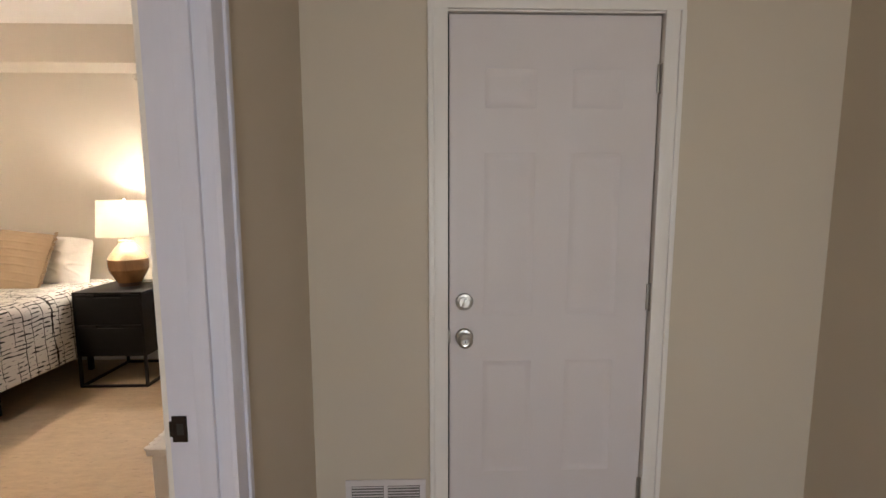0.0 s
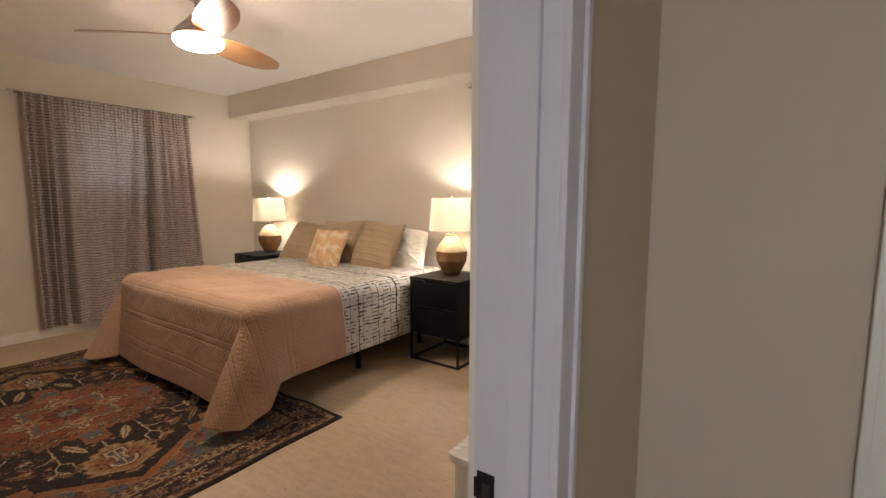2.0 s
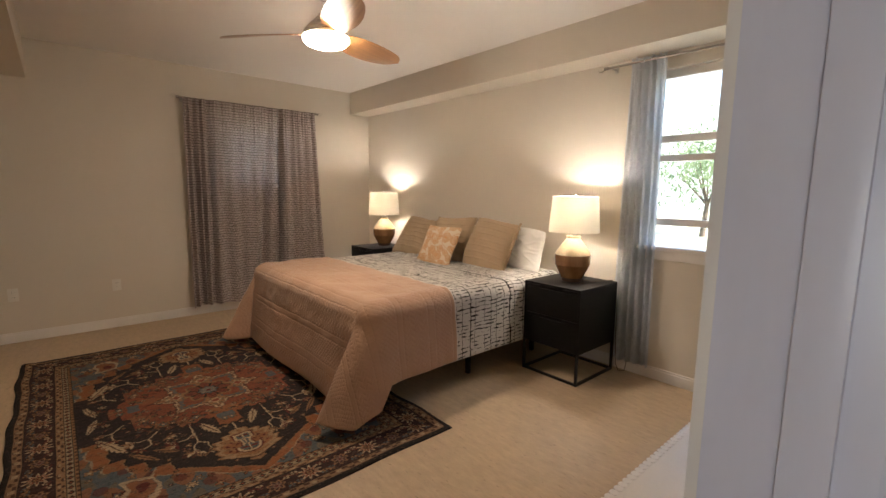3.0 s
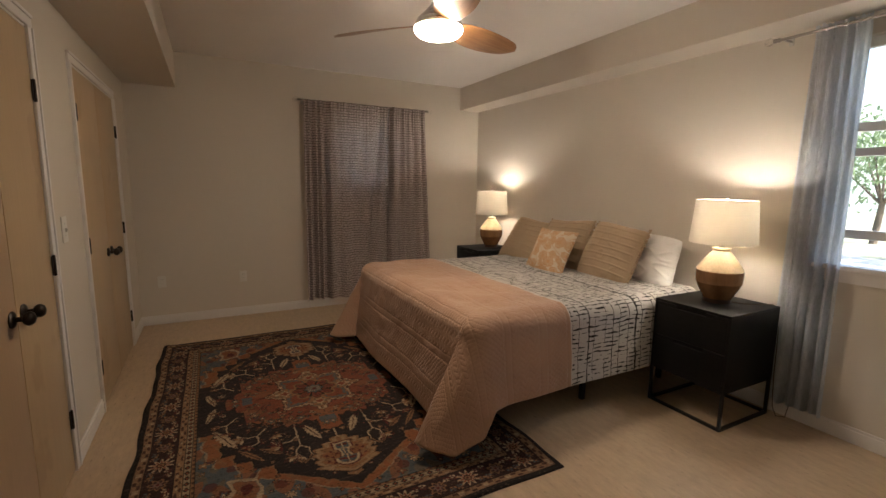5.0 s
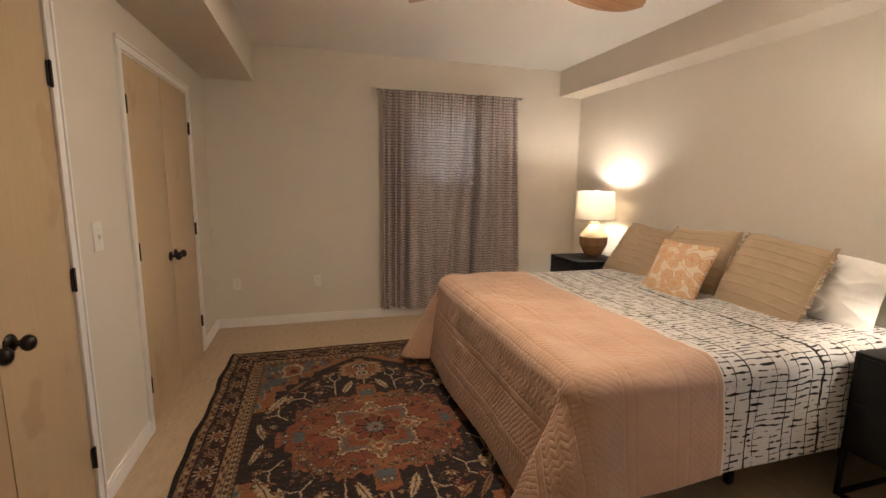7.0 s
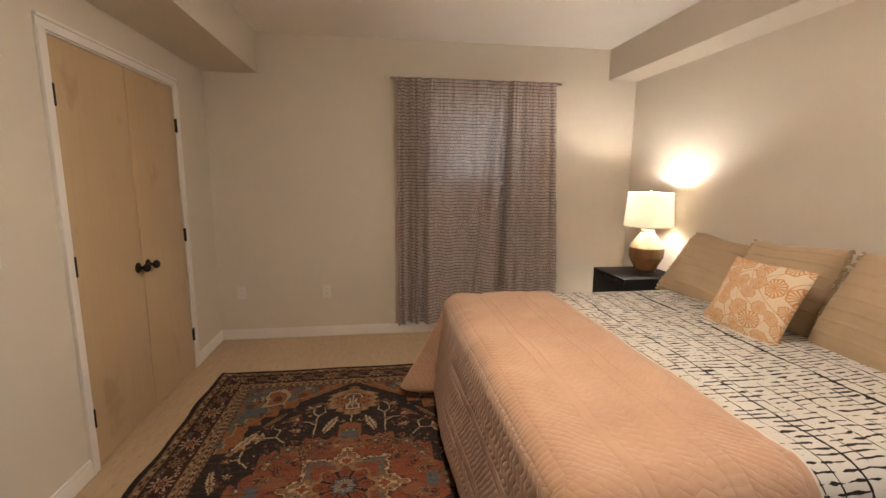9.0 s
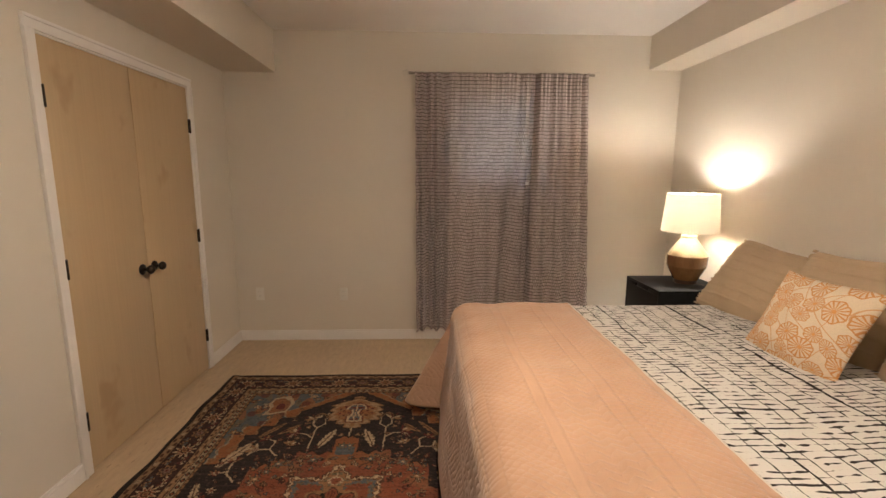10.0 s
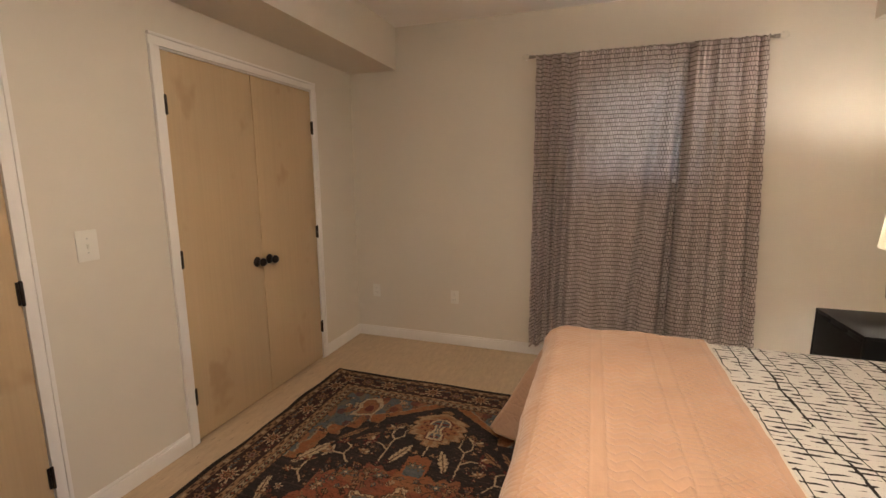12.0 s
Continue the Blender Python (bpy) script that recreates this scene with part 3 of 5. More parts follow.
def hinge(parent, m, material, h=0.09):
    leaf = part("hinge", boxes(((-0.014, -0.001, -h / 2), (0.014, 0.003, h / 2)), bevel=0.001), material, parent, "", m)
    part("pin", moved(turned([(0.004, -h / 2 - 0.004), (0.0065, -h / 2), (0.0065, h / 2), (0.004, h / 2 + 0.004)], 12), Matrix.Translation((0, 0.006, 0))), material, leaf)
    return leaf


def closet(name, x0, x1, mats, group):
    mid, gap = (x0 + x1) / 2, 0.0025
    for side, (a, b) in enumerate(((x0 + gap, mid - gap), (mid + gap, x1 - gap))):
        d = thing("closet_door", pose(a, SY + 0.0, 0.012), "flat maple veneer closet door, closed, with a dark knob", "door", group)
        part("panel", boxes(((0, -0.033, 0), (b - a, 0.002, DH - 0.016)), bevel=0.0015), mats[side], d)
        kx = b - a - 0.055 if side == 0 else 0.055
        ball_knob(d, pose(kx, 0.002, 0.915, -90, 0, 0), "dark bronze ball knob")
        hx = 0.0 if side == 0 else b - a
        for hz in (0.262, 1.03, 1.81):
            hinge(d, pose(hx, 0.006, hz), BRONZE)
    frame_bm = boxes(((x0 - 0.02, 0.6, 0), (x0, SY + 0.001, DH)), ((x1, 0.6, 0), (x1 + 0.02, SY + 0.001, DH)), ((x0 - 0.02, 0.6, DH), (x1 + 0.02, SY + 0.001, DH + 0.02)))
    structure("trim_" + name + "_jamb", frame_bm, TRIM, "white painted closet jamb", "door jamb")


closet("closet_1", C1[0], C1[1], (VENEER, VENEER_SHADED), "closet doors")
closet("closet_2", C2[0], C2[1], (VENEER, VENEER), "closet doors")


# Panelled entry door
def panel_slab(w, h, panels):
    """A slab in the xz plane whose front, at y = 0 and towards -y, has sunk panels with raised fields."""
    bm = bmesh.new()
    xs = sorted({0.0, w, *[p[0] for p in panels], *[p[1] for p in panels]})
    zs = sorted({0.0, h, *[p[2] for p in panels], *[p[3] for p in panels]})
    for xa, xb in zip(xs, xs[1:]):
        for za, zb in zip(zs, zs[1:]):
            if not any(p[0] <= xa and xb <= p[1] and p[2] <= za and zb <= p[3] for p in panels):
                bm.faces.new([bm.verts.new(c) for c in ((xa, 0, za), (xb, 0, za), (xb, 0, zb), (xa, 0, zb))])
    for xa, xb, za, zb in panels:
        rings = [[bm.verts.new(c) for c in ((xa + i, y, za + i), (xb - i, y, za + i), (xb - i, y, zb - i), (xa + i, y, zb - i))]
                 for i, y in ((0, 0), (0.006, -0.0018), (0.012, 0.001), (0.018, 0.0045), (0.034, 0.0045), (0.052, 0.001))]
        for r, q in zip(rings, rings[1:]):
            for k in range(4):
                bm.faces.new((r[k], r[(k + 1) % 4], q[(k + 1) % 4], q[k]))
        bm.faces.new(rings[-1])
    bmesh.ops.remove_doubles(bm, verts=bm.verts, dist=1e-5)
    for lo, hi in (((0, 0.009, 0), (w, 0.044, h)), ((0, 0, 0), (0.001, 0.01, h)), ((w - 0.001, 0, 0), (w, 0.01, h)), ((0, 0, h - 0.001), (w, 0.01, h))):
        box(bm, lo, hi)
    return bm


edoor = tagged(new("door_1"), "white six-panel entry door, closed, with a round knob and deadbolt", "door", kind="structure")
edoor.matrix_basis = pose(ED[0] + 0.006, HN + 0.012, 0.012)
cols, rows_z = ((0.122, 0.318), (0.436, 0.632)), ((0.295, 0.757), (0.925, 1.535), (1.68, 1.828))
part("panel_slab", panel_slab(ED[1] - ED[0] - 0.010, ED[2] - 0.016, [(*c, *r) for c in cols for r in rows_z]), DOORPAINT, edoor)
part("door_knob", turned([(0.004, 0), (0.033, 0), (0.034, 0.004), (0.029, 0.011), (0.013, 0.015), (0.011, 0.030), (0.016, 0.034), (0.026, 0.042), (0.0285, 0.052), (0.026, 0.062), (0.016, 0.067), (0.011, 0.066), (0.010, 0.064), (0.002, 0.064)], 36), STEEL, edoor, "satin steel knob", pose(0.056, 0, 0.846, 90))
part("keyhole", boxes(((-0.0015, -0.0655, -0.006), (0.0015, -0.0638, 0.006))), DARK, edoor, "", pose(0.056, 0, 0.846))
part("deadbolt", turned([(0.004, 0), (0.032, 0), (0.033, 0.005), (0.029, 0.011), (0.020, 0.013), (0.019, 0.017), (0.002, 0.017)], 36), STEEL, edoor, "satin steel deadbolt", pose(0.056, 0, 0.982, 90))
part("thumb_turn", boxes(((-0.004, -0.03, -0.014), (0.004, -0.016, 0.014)), bevel=0.002), STEEL, edoor, "", pose(0.056, 0, 0.982, 0, 25))
part("latch", boxes(((-0.006, -0.004, 0.822), (0.004, 0.004, 0.872)), bevel=0.001), HINGE_GREY, edoor)
for hz in (0.215, 0.995, 1.79):
    hinge(edoor, pose(ED[1] - ED[0] - 0.004, -0.004, hz, 0, 0, 180), HINGE_GREY, 0.10)
part("exterior_jamb", boxes(((ED[0] - 0.02, HN, 0), (ED[0], HN + 0.15, ED[2])), ((ED[1], HN, 0), (ED[1] + 0.02, HN + 0.15, ED[2])), ((ED[0] - 0.02, HN, ED[2]), (ED[1] + 0.02, HN + 0.15, ED[2] + 0.02))), TRIM, edoor, "", edoor.matrix_basis.inverted())

# Dark strips and backing stand for the shade in the door's edge gap.
part("door_gap_shade", boxes(((ED[0], HN + 0.02, 0), (ED[0] + 0.006, HN + 0.05, ED[2])), ((ED[1] - 0.006, HN + 0.02, 0), (ED[1], HN + 0.05, ED[2])), ((ED[0], HN + 0.058, 0), (ED[1], HN + 0.07, ED[2]))), DARK, edoor, "dark strips standing for the shaded gap round the door", edoor.matrix_basis.inverted())
vent = thing("wall_vent", pose(0.648, HN, 0.203), "white metal return-air grille low on the wall", "vent")
vb = boxes(((-0.155, -0.006, -0.092), (0.155, 0, -0.068)), ((-0.155, -0.006, 0.068), (0.155, 0, 0.092)), ((-0.155, -0.006, -0.068), (-0.132, 0, 0.068)), ((0.132, -0.006, -0.068), (0.155, 0, 0.068)), ((-0.008, -0.006, -0.068), (0.008, 0, 0.068)), bevel=0.0015)
part("grille_frame", vb, DOORPAINT, vent)
# Flat grey sheet imitates the shaded hollow behind the slats.
part("duct_shade", boxes(((-0.132, -0.0012, -0.068), (0.132, -0.0004, 0.068))), DUCT, vent)
for side in (-1, 1):
    for k in range(11):
        part("slat", moved(boxes(((-0.06, -0.006, -0.0022), (0.06, 0.003, 0.0022))), pose(0, 0, 0, -35)), DOORPAINT, vent, "", pose(side * 0.07, -0.002, -0.06 + k * 0.012))


# Windows
def window_frame_parts(root, axis, a0, a1, z0, z1, plane, rails, depth=0.045, stile=0.045):
    """Stiles and rails of a window in a wall; plane is the middle of the sash."""
    def bar(name, p0, p1, zz0, zz1):
        lo, hi = ((p0, plane - depth / 2, zz0), (p1, plane + depth / 2, zz1)) if axis == "x" else ((plane - depth / 2, p0, zz0), (plane + depth / 2, p1, zz1))
        part(name, boxes((lo, hi), bevel=0.003), TRIM, root)
    bar("stile", a0, a0 + stile, z0, z1)
    bar("stile", a1 - stile, a1, z0, z1)
    for r0, r1 in rails:
        bar("rail", a0 + stile, a1 - stile, r0, r1)
    for (lo_a, lo_b), (hi_a, hi_b) in zip(rails, rails[1:]):
        lo, hi = ((a0 + stile, plane - 0.002, lo_b), (a1 - stile, plane + 0.002, hi_a)) if axis == "x" else ((plane - 0.002, a0 + stile, lo_b), (plane + 0.002, a1 - stile, hi_a))
        p = part("pane", boxes((lo, hi)), GLASS, root)
        p.visible_shadow = False


win2 = tagged(new("window_2"), "white double-hung window, lower sash slightly raised", "window", kind="structure")
window_frame_parts(win2, "x", W2[0], W2[1], 1.15, W2[3], 4.675, ((1.165, 1.215), (1.63, 1.675), (1.765, 1.815), (2.215, 2.27)))
part("window_sill", boxes(((W2[0] - 0.03, 4.565, 0.985), (W2[1] + 0.03, 4.75, 1.012)), bevel=0.004), TRIM, win2)
part("apron", boxes(((W2[0] - 0.02, 4.583, 0.915), (W2[1] + 0.02, 4.598, 0.985)), bevel=0.003), TRIM, win2)
part("stile", boxes(((W2[0], 4.65, 1.012), (W2[0] + 0.035, 4.70, 1.165))), TRIM, win2)
part("stile", boxes(((W2[1] - 0.035, 4.65, 1.012), (W2[1], 4.70, 1.165))), TRIM, win2)

win1 = tagged(new("window_1"), "small high white window behind the printed curtain", "window", kind="structure")
window_frame_parts(win1, "y", W1[0], W1[1], W1[2], W1[3], -5.08, ((W1[2], W1[2] + 0.05), (1.80, 1.835), (W1[3] - 0.05, W1[3])))
part("window_sill", boxes(((-5.14, W1[0], W1[2] - 0.02), (-4.985, W1[1], W1[2] + 0.004)), bevel=0.003), TRIM, win1)

# Added sash in the unseen opening behind the fill light.
win3 = tagged(new("window_3"), "unseen white window added to pass daylight into the passage", "window", kind="structure")
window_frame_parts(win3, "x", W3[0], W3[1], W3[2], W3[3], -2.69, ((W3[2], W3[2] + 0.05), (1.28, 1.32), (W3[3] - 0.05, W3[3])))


# Curtains
def curtain_panel(name, parent, width_top, width_low, height, depth, material, seed, slack, folds, lean=0.0, frill=0.003):
    """A gathered panel hanging in the local xz plane from z = 0 down; folds: (place across, half width, depth, drift) of each valley."""
    rng = random.Random(seed)
    nu, nv = int(width_top * 330), 70
    phase = [rng.uniform(0, 6.28) for _ in range(6)]
    ripples = [(rng.uniform(6, 30), rng.uniform(0, 6.28), rng.uniform(0.3, 1.0)) for _ in range(7)]

    def hang(s, t):
        x = s * width_top
        low = sum(a * math.sin(f * x + p + 0.5 * math.sin(2.2 * t + p)) for f, p, a in ripples) / 2.6
        gather = sum(math.sin(f * x + p) for f, p in ((150, phase[0]), (211, phase[1]), (97, phase[2]))) * 0.0045 * math.exp(-((t / 0.16) ** 2))
        grow = 0.30 + 0.70 * min(1.0, t * 2.5)
        deep = 0.0
        for c, w, d, drift in folds:
            q = (s - c - drift * (t - 0.3)) / w
            deep += d * grow * math.exp(-abs(q) ** 2.4)
        return min(0.125, deep + depth * low * grow + gather + 0.012)

    def place(i, j):
        s, t = i / nu, j / nv
        w = width_top + (width_low - width_top) * t
        z = -height * t + 0.007 * math.sin(9 * s * math.pi + phase[4]) * t
        if j == 0:
            z += 0.004 * (math.sin(s * width_top * 150 + phase[0]) + math.sin(s * width_top * 263 + phase[3]))
        pocket = 0.020 * math.exp(-(((t - 0.006) / 0.010) ** 2))
        edge = frill * math.sin(60 * t + phase[5]) * (max(0.0, s - 0.93) / 0.07 + max(0.0, 0.07 - s) / 0.07)
        return s * w + lean * t + edge, hang(s, t) - pocket, z

    arc = [0.0]
    for i in range(nu):
        a, b = place(i, nv // 2), place(i + 1, nv // 2)
        arc.append(arc[-1] + math.hypot(b[0] - a[0], b[1] - a[1]))

    def cloth(i, j):
        return arc[i] * slack, -j / nv * height

    return soft_part(name, grid_mesh(name, nu, nv, place, material, cloth), parent)


def rod_parts(root, length, reach=0.08):
    """A thin rod along local x with glass ball finials and two brackets."""
    rod = moved(turned([(0.008, 0), (0.008, length)], 16), pose(0, 0, 0, 0, 90))
    part("rod", rod, RODMETAL, root)
    for x, s in ((0, -1), (length, 1)):
        part("collar", moved(turned([(0.012, -0.02), (0.013, -0.012), (0.009, -0.006), (0.013, 0), (0.012, 0.012)], 20), pose(x, 0, 0, 0, 90 * s)), RODMETAL, root)
        part("finial", turned([(0.003, -0.024), (0.016, -0.019), (0.024, -0.008), (0.025, 0), (0.024, 0.008), (0.016, 0.019), (0.003, 0.024)], 24), CRYSTAL, root, "clear glass ball finial", pose(x + s * 0.036, 0, 0))
    for x in (0.05, length - 0.05):
        part("bracket", boxes(((x - 0.006, 0.0, -0.012), (x + 0.006, reach, -0.004)), ((x - 0.012, reach - 0.007, -0.03), (x + 0.012, reach, 0.02))), NICKEL, root)


rod1 = thing("curtain_rod", pose(-4.885, 2.285, 2.312, 0, 0, 90), "thin nickel curtain rod with clear glass ball finials", "curtain rod")
rod_parts(rod1, 1.51, 0.115)
cur1 = thing("curtain", pose(-4.870, 2.325, 2.318, 0, 0, 90), "taupe curtain panel with a fine dark brick print, closed", "curtain", "printed curtains")
curtain_panel("fabric", cur1, 1.05, 1.03, 2.212, 0.011, CURTAIN, 5, 1.35, ((0.03, 0.014, 0.06, 0.0), (0.092, 0.023, 0.125, 0.008), (0.150, 0.014, 0.08, -0.004), (0.228, 0.030, 0.14, -0.012), (0.36, 0.04, 0.030, 0.0),
                                                                               (0.50, 0.04, 0.026, 0.01), (0.63, 0.04, 0.030, 0.0), (0.80, 0.040, 0.085, -0.13), (0.945, 0.032, 0.14, -0.03)))
cur2 = thing("curtain", pose(-4.862, 3.30, 2.318, 0, 0, 90), "taupe curtain panel with a fine dark brick print, closed", "curtain", "printed curtains")
curtain_panel("fabric", cur2, 0.455, 0.565, 2.212, 0.011, CURTAIN, 11, 1.35, ((0.05, 0.05, 0.10, 0.0), (0.30, 0.07, 0.045, 0.0), (0.47, 0.04, 0.025, 0.0), (0.68, 0.07, 0.050, 0.02), (0.90, 0.04, 0.05, 0.0)))
rod2 = thing("curtain_rod", pose(-1.455, 4.52, 2.335), "thin nickel curtain rod under the soffit, with a glass finial", "curtain rod")
rod_parts(rod2, 1.6)
cur3 = thing("curtain", pose(-1.255, 4.52, 2.362), "grey sheer linen curtain drawn aside from the window", "curtain")
curtain_panel("fabric", cur3, 0.25, 0.30, 2.27, 0.010, LINEN, 3, 1.2, ((0.10, 0.045, 0.045, 0.0), (0.30, 0.05, 0.055, 0.03), (0.50, 0.045, 0.050, -0.02), (0.70, 0.05, 0.055, 0.02), (0.88, 0.04, 0.045, 0.0)), -0.03, 0.0)


# Ceiling fan
fan = thing("ceiling_fan", pose(-2.398, 2.682, 0), "brushed nickel ceiling fan with three wooden blades and a lit globe", "ceiling fan")
part("canopy", turned([(0.072, CEILZ), (0.072, 2.645), (0.055, 2.615), (0.020, 2.60), (0.016, 2.59)], 40), NICKEL, fan)
part("downrod", turned([(0.014, 2.60), (0.014, 2.50)], 20), NICKEL, fan)
part("motor_housing", turned([(0.03, 2.52), (0.045, 2.515), (0.062, 2.49), (0.085, 2.465), (0.113, 2.44), (0.134, 2.415), (0.145, 2.395), (0.146, 2.375), (0.10, 2.374)], 48), NICKEL, fan)
part("light_globe", turned([(0.143, 2.374), (0.147, 2.366), (0.144, 2.352), (0.128, 2.335), (0.096, 2.322), (0.055, 2.314), (0.004, 2.311)], 48), GLOBE, fan, "lit opal glass globe")


def blade_bm():
    """A paddle blade along +x, pitched, with a rounded tip."""
    bm = bmesh.new()
    n, k = 40, 8
    tops, lows = [], []
    for i in range(n + 1):
        s = i / n
        x = 0.10 + 0.62 * s
        half = 0.102 * math.sqrt(max(0.0, 1 - ((s - 0.50) / 0.545) ** 2)) * math.sqrt(max(0.0, 1 - max(0, (s - 0.86) / 0.14) ** 2.2))
        half = max(half, 0.002)
        pitch = radians(20) * (1 - 0.30 * s)
        a, b = [], []
        for j in range(k + 1):
            c = (j / k * 2 - 1)
            y = c * half + 0.020 * math.sin(s * 3.0) - 0.012 * s
            t = 0.005 * math.sqrt(max(0.05, 1 - c * c))
            zc = -math.tan(pitch) * c * half - 0.012 * s
            a.append(bm.verts.new((x, y, zc + t)))
            b.append(bm.verts.new((x, y, zc - t)))
        tops.append(a), lows.append(b)
    for i in range(n):
        for j in range(k):
            bm.faces.new((tops[i][j], tops[i + 1][j], tops[i + 1][j + 1], tops[i][j + 1]))
            bm.faces.new((lows[i][j], lows[i][j + 1], lows[i + 1][j + 1], lows[i + 1][j]))
        for j in (0, k):
            bm.faces.new((tops[i][j], lows[i][j], lows[i + 1][j], tops[i + 1][j]))
    for i in (0, n):
        for j in range(k):
            bm.faces.new((tops[i][j], tops[i][j + 1], lows[i][j + 1], lows[i][j]))
    return bm


blade_mesh = mesh_from("blade", blade_bm(), BLADE)
for turn in (105, 225, 345):
    bl = new("blade", blade_mesh)
    bl.parent = fan
    bl.matrix_basis = pose(0, 0, 2.398, 0, 0, turn)
    tagged(bl, "honey-brown wooden blade")


# Rug with a stepped medallion
RUG = (-4.24, -1.42, 0.965, 2.945)


def rug_colours(nx, ny):
    """The rug's knots as colours: borders, stepped corners, dark field with branches, rust medallion and star flower."""
    rng = np.random.RandomState(7)
    L, H = RUG[1] - RUG[0], RUG[3] - RUG[2]
    X0, Y0 = np.meshgrid(np.linspace(-L / 2, L / 2, nx + 1), np.linspace(-H / 2, H / 2, ny + 1))
    knots = [np.zeros(X0.shape), np.zeros(X0.shape)]
    for axis in (0, 1):
        for cell, size in ((2, 0.0012), (7, 0.0016)):
            knots[axis] += rng.normal(0, size, (ny // cell + 2, nx // cell + 2)).repeat(cell, 0).repeat(cell, 1)[: ny + 1, : nx + 1]
    X, Y = X0 + 0.035 + knots[0], Y0 - 0.015 + knots[1]
    ax, ay = np.abs(X), np.abs(Y)
    black, navy, rust, red = (0.013, 0.010, 0.0095), (0.020, 0.0145, 0.0145), (0.175, 0.052, 0.028), (0.090, 0.019, 0.016)
    tan, cream, blue, brown = (0.215, 0.114, 0.055), (0.36, 0.265, 0.165), (0.074, 0.086, 0.090), (0.065, 0.030, 0.020)
    orange, sage = (0.220, 0.082, 0.034), (0.125, 0.098, 0.060)
    img = np.zeros(X.shape + (3,)) + navy

    def put(mask, colour, alpha=1.0):
        img[mask] = img[mask] * (1 - alpha) + np.array(colour) * alpha

    def window(cx, cy, r):
        """The knots round the four mirrored places of (cx, cy)."""
        return (np.abs(ax - cx) < r) & (np.abs(ay - cy) < r)

    def rosette(cx, cy, r, petals, outer, inner, core, turn=0.0):
        box_m = window(cx, cy, r * 1.05)
        dx, dy = ax[box_m] - cx, ay[box_m] - cy
        d, th = np.hypot(dx, dy), np.arctan2(dy, dx) + turn
        edge = r * (0.70 + 0.30 * np.cos(petals * th))
        px = img[box_m]
        px[d < edge + 0.004] = black
        px[d < edge] = outer
        px[d < edge * 0.66] = inner
        px[d < r * 0.24] = core
        img[box_m] = px

    def leaf(x0, y0, x1, y1, width, colour, teeth=5, rim=True):
        """A toothed leaf from its foot to its tip."""
        length = math.hypot(x1 - x0, y1 - y0)
        ca, sa = (x1 - x0) / length, (y1 - y0) / length
        a = ((ax - x0) * ca + (ay - y0) * sa) / length
        b = np.abs(-(ax - x0) * sa + (ay - y0) * ca)
        on = (a > 0) & (a < 1)
        w = width * np.sin(np.clip(a, 0, 1) * math.pi) ** 0.7 * (0.55 + 0.45 * (a * teeth % 1))
        put(on & (b < w), colour)
        if rim:
            put(on & (b < 0.0035) & (a < 0.85), brown)

    def stroke(w, colour, *pts):
        for (x0, y0), (x1, y1) in zip(pts, pts[1:]):
            dx, dy = x1 - x0, y1 - y0
            t = np.clip(((ax - x0) * dx + (ay - y0) * dy) / (dx * dx + dy * dy), 0, 1)
            put(np.hypot(ax - x0 - t * dx, ay - y0 - t * dy) < w, colour)

    def spray(cx, cy, turn, size, colours, fingers=5):
        """A fan of pointed leaves, as of a flower seen from the side."""
        for k in range(fingers):
            q = turn + (k - (fingers - 1) / 2) * 0.62
            leaf(cx, cy, cx + size * math.cos(q), cy + size * math.sin(q), size * 0.20, colours[k % len(colours)], 3, False)
        rosette(cx, cy, size * 0.30, 5, colours[0], red, cream)

    B = 0.296
    fx, fy = L / 2 - B, H / 2 - B
    # stepped corner pieces
    corners = ((0.34, 9.0), (0.39, 0.625), (0.60, 0.585), (0.69, 0.525), (0.78, 0.445), (0.86, 0.345))
    lim = np.interp(ax, (0.86, 1.10, 1.5), (0.325, 0.0, -0.5))
    for top, value in reversed(corners):
        lim = np.where(ax < top, value, lim)
    lim = lim + 0.006 * np.sin(ax * 70) * np.sin(ay * 50)
    out = ay - lim
    put(out > 0, orange)
    put((out > 0) & (np.sin(ax * 47 + 3 * np.sin(ay * 21)) * np.sin(ay * 39) > 0.35), tan, 0.6)
    band = 0.085 + 0.015 * np.sin(ax * 31)
    put(out > band, blue)
    put((out > band) & (np.sin(ax * 33 + 2 * np.sin(ay * 27)) * np.sin(ay * 41 + 1.5) > 0.25), sage, 0.7)
    put((out > band) & (np.sin(ax * 21 + 1 + np.sin(ay * 33)) * np.sin(ay * 24) > 0.42), orange, 0.75)
    put((out > band) & (np.sin(ax * 27 - 2) * np.sin(ay * 31 + 0.4) > 0.62), red, 0.7)
    put((out > band) & (out < band + 0.009), cream, 0.55)
    put((out > 0) & (out < 0.008), black)
    put((out > 0.008) & (out < 0.015), tan)
    for _ in range(60):
        cx, cy = rng.uniform(0.42, fx), rng.uniform(0.06, fy)
        k = np.interp(cx, (0.34, 0.60, 0.86, 1.10), (0.63, 0.58, 0.33, 0.0))
        if cy > k + 0.12:
            rosette(cx, cy, rng.uniform(0.014, 0.032), rng.randint(4, 8), [tan, cream, red, blue, rust][rng.randint(5)], [blue, tan, red, brown][rng.randint(4)], cream, rng.uniform(0, 3))
        elif cy > k + 0.035:
            rosette(cx, cy, rng.uniform(0.010, 0.020), 5, [brown, rust, red][rng.randint(3)], tan, brown, rng.uniform(0, 3))
    sq = np.maximum(np.abs(ax - 0.93) / 1.5, np.abs(ay - 0.50)) + 0.010 * np.sin(40 * (ax + ay))
    put((sq < 0.070) & (sq > 0.052), cream, 0.85)
    put(sq < 0.050, orange, 0.8)
    put(sq < 0.024, red)

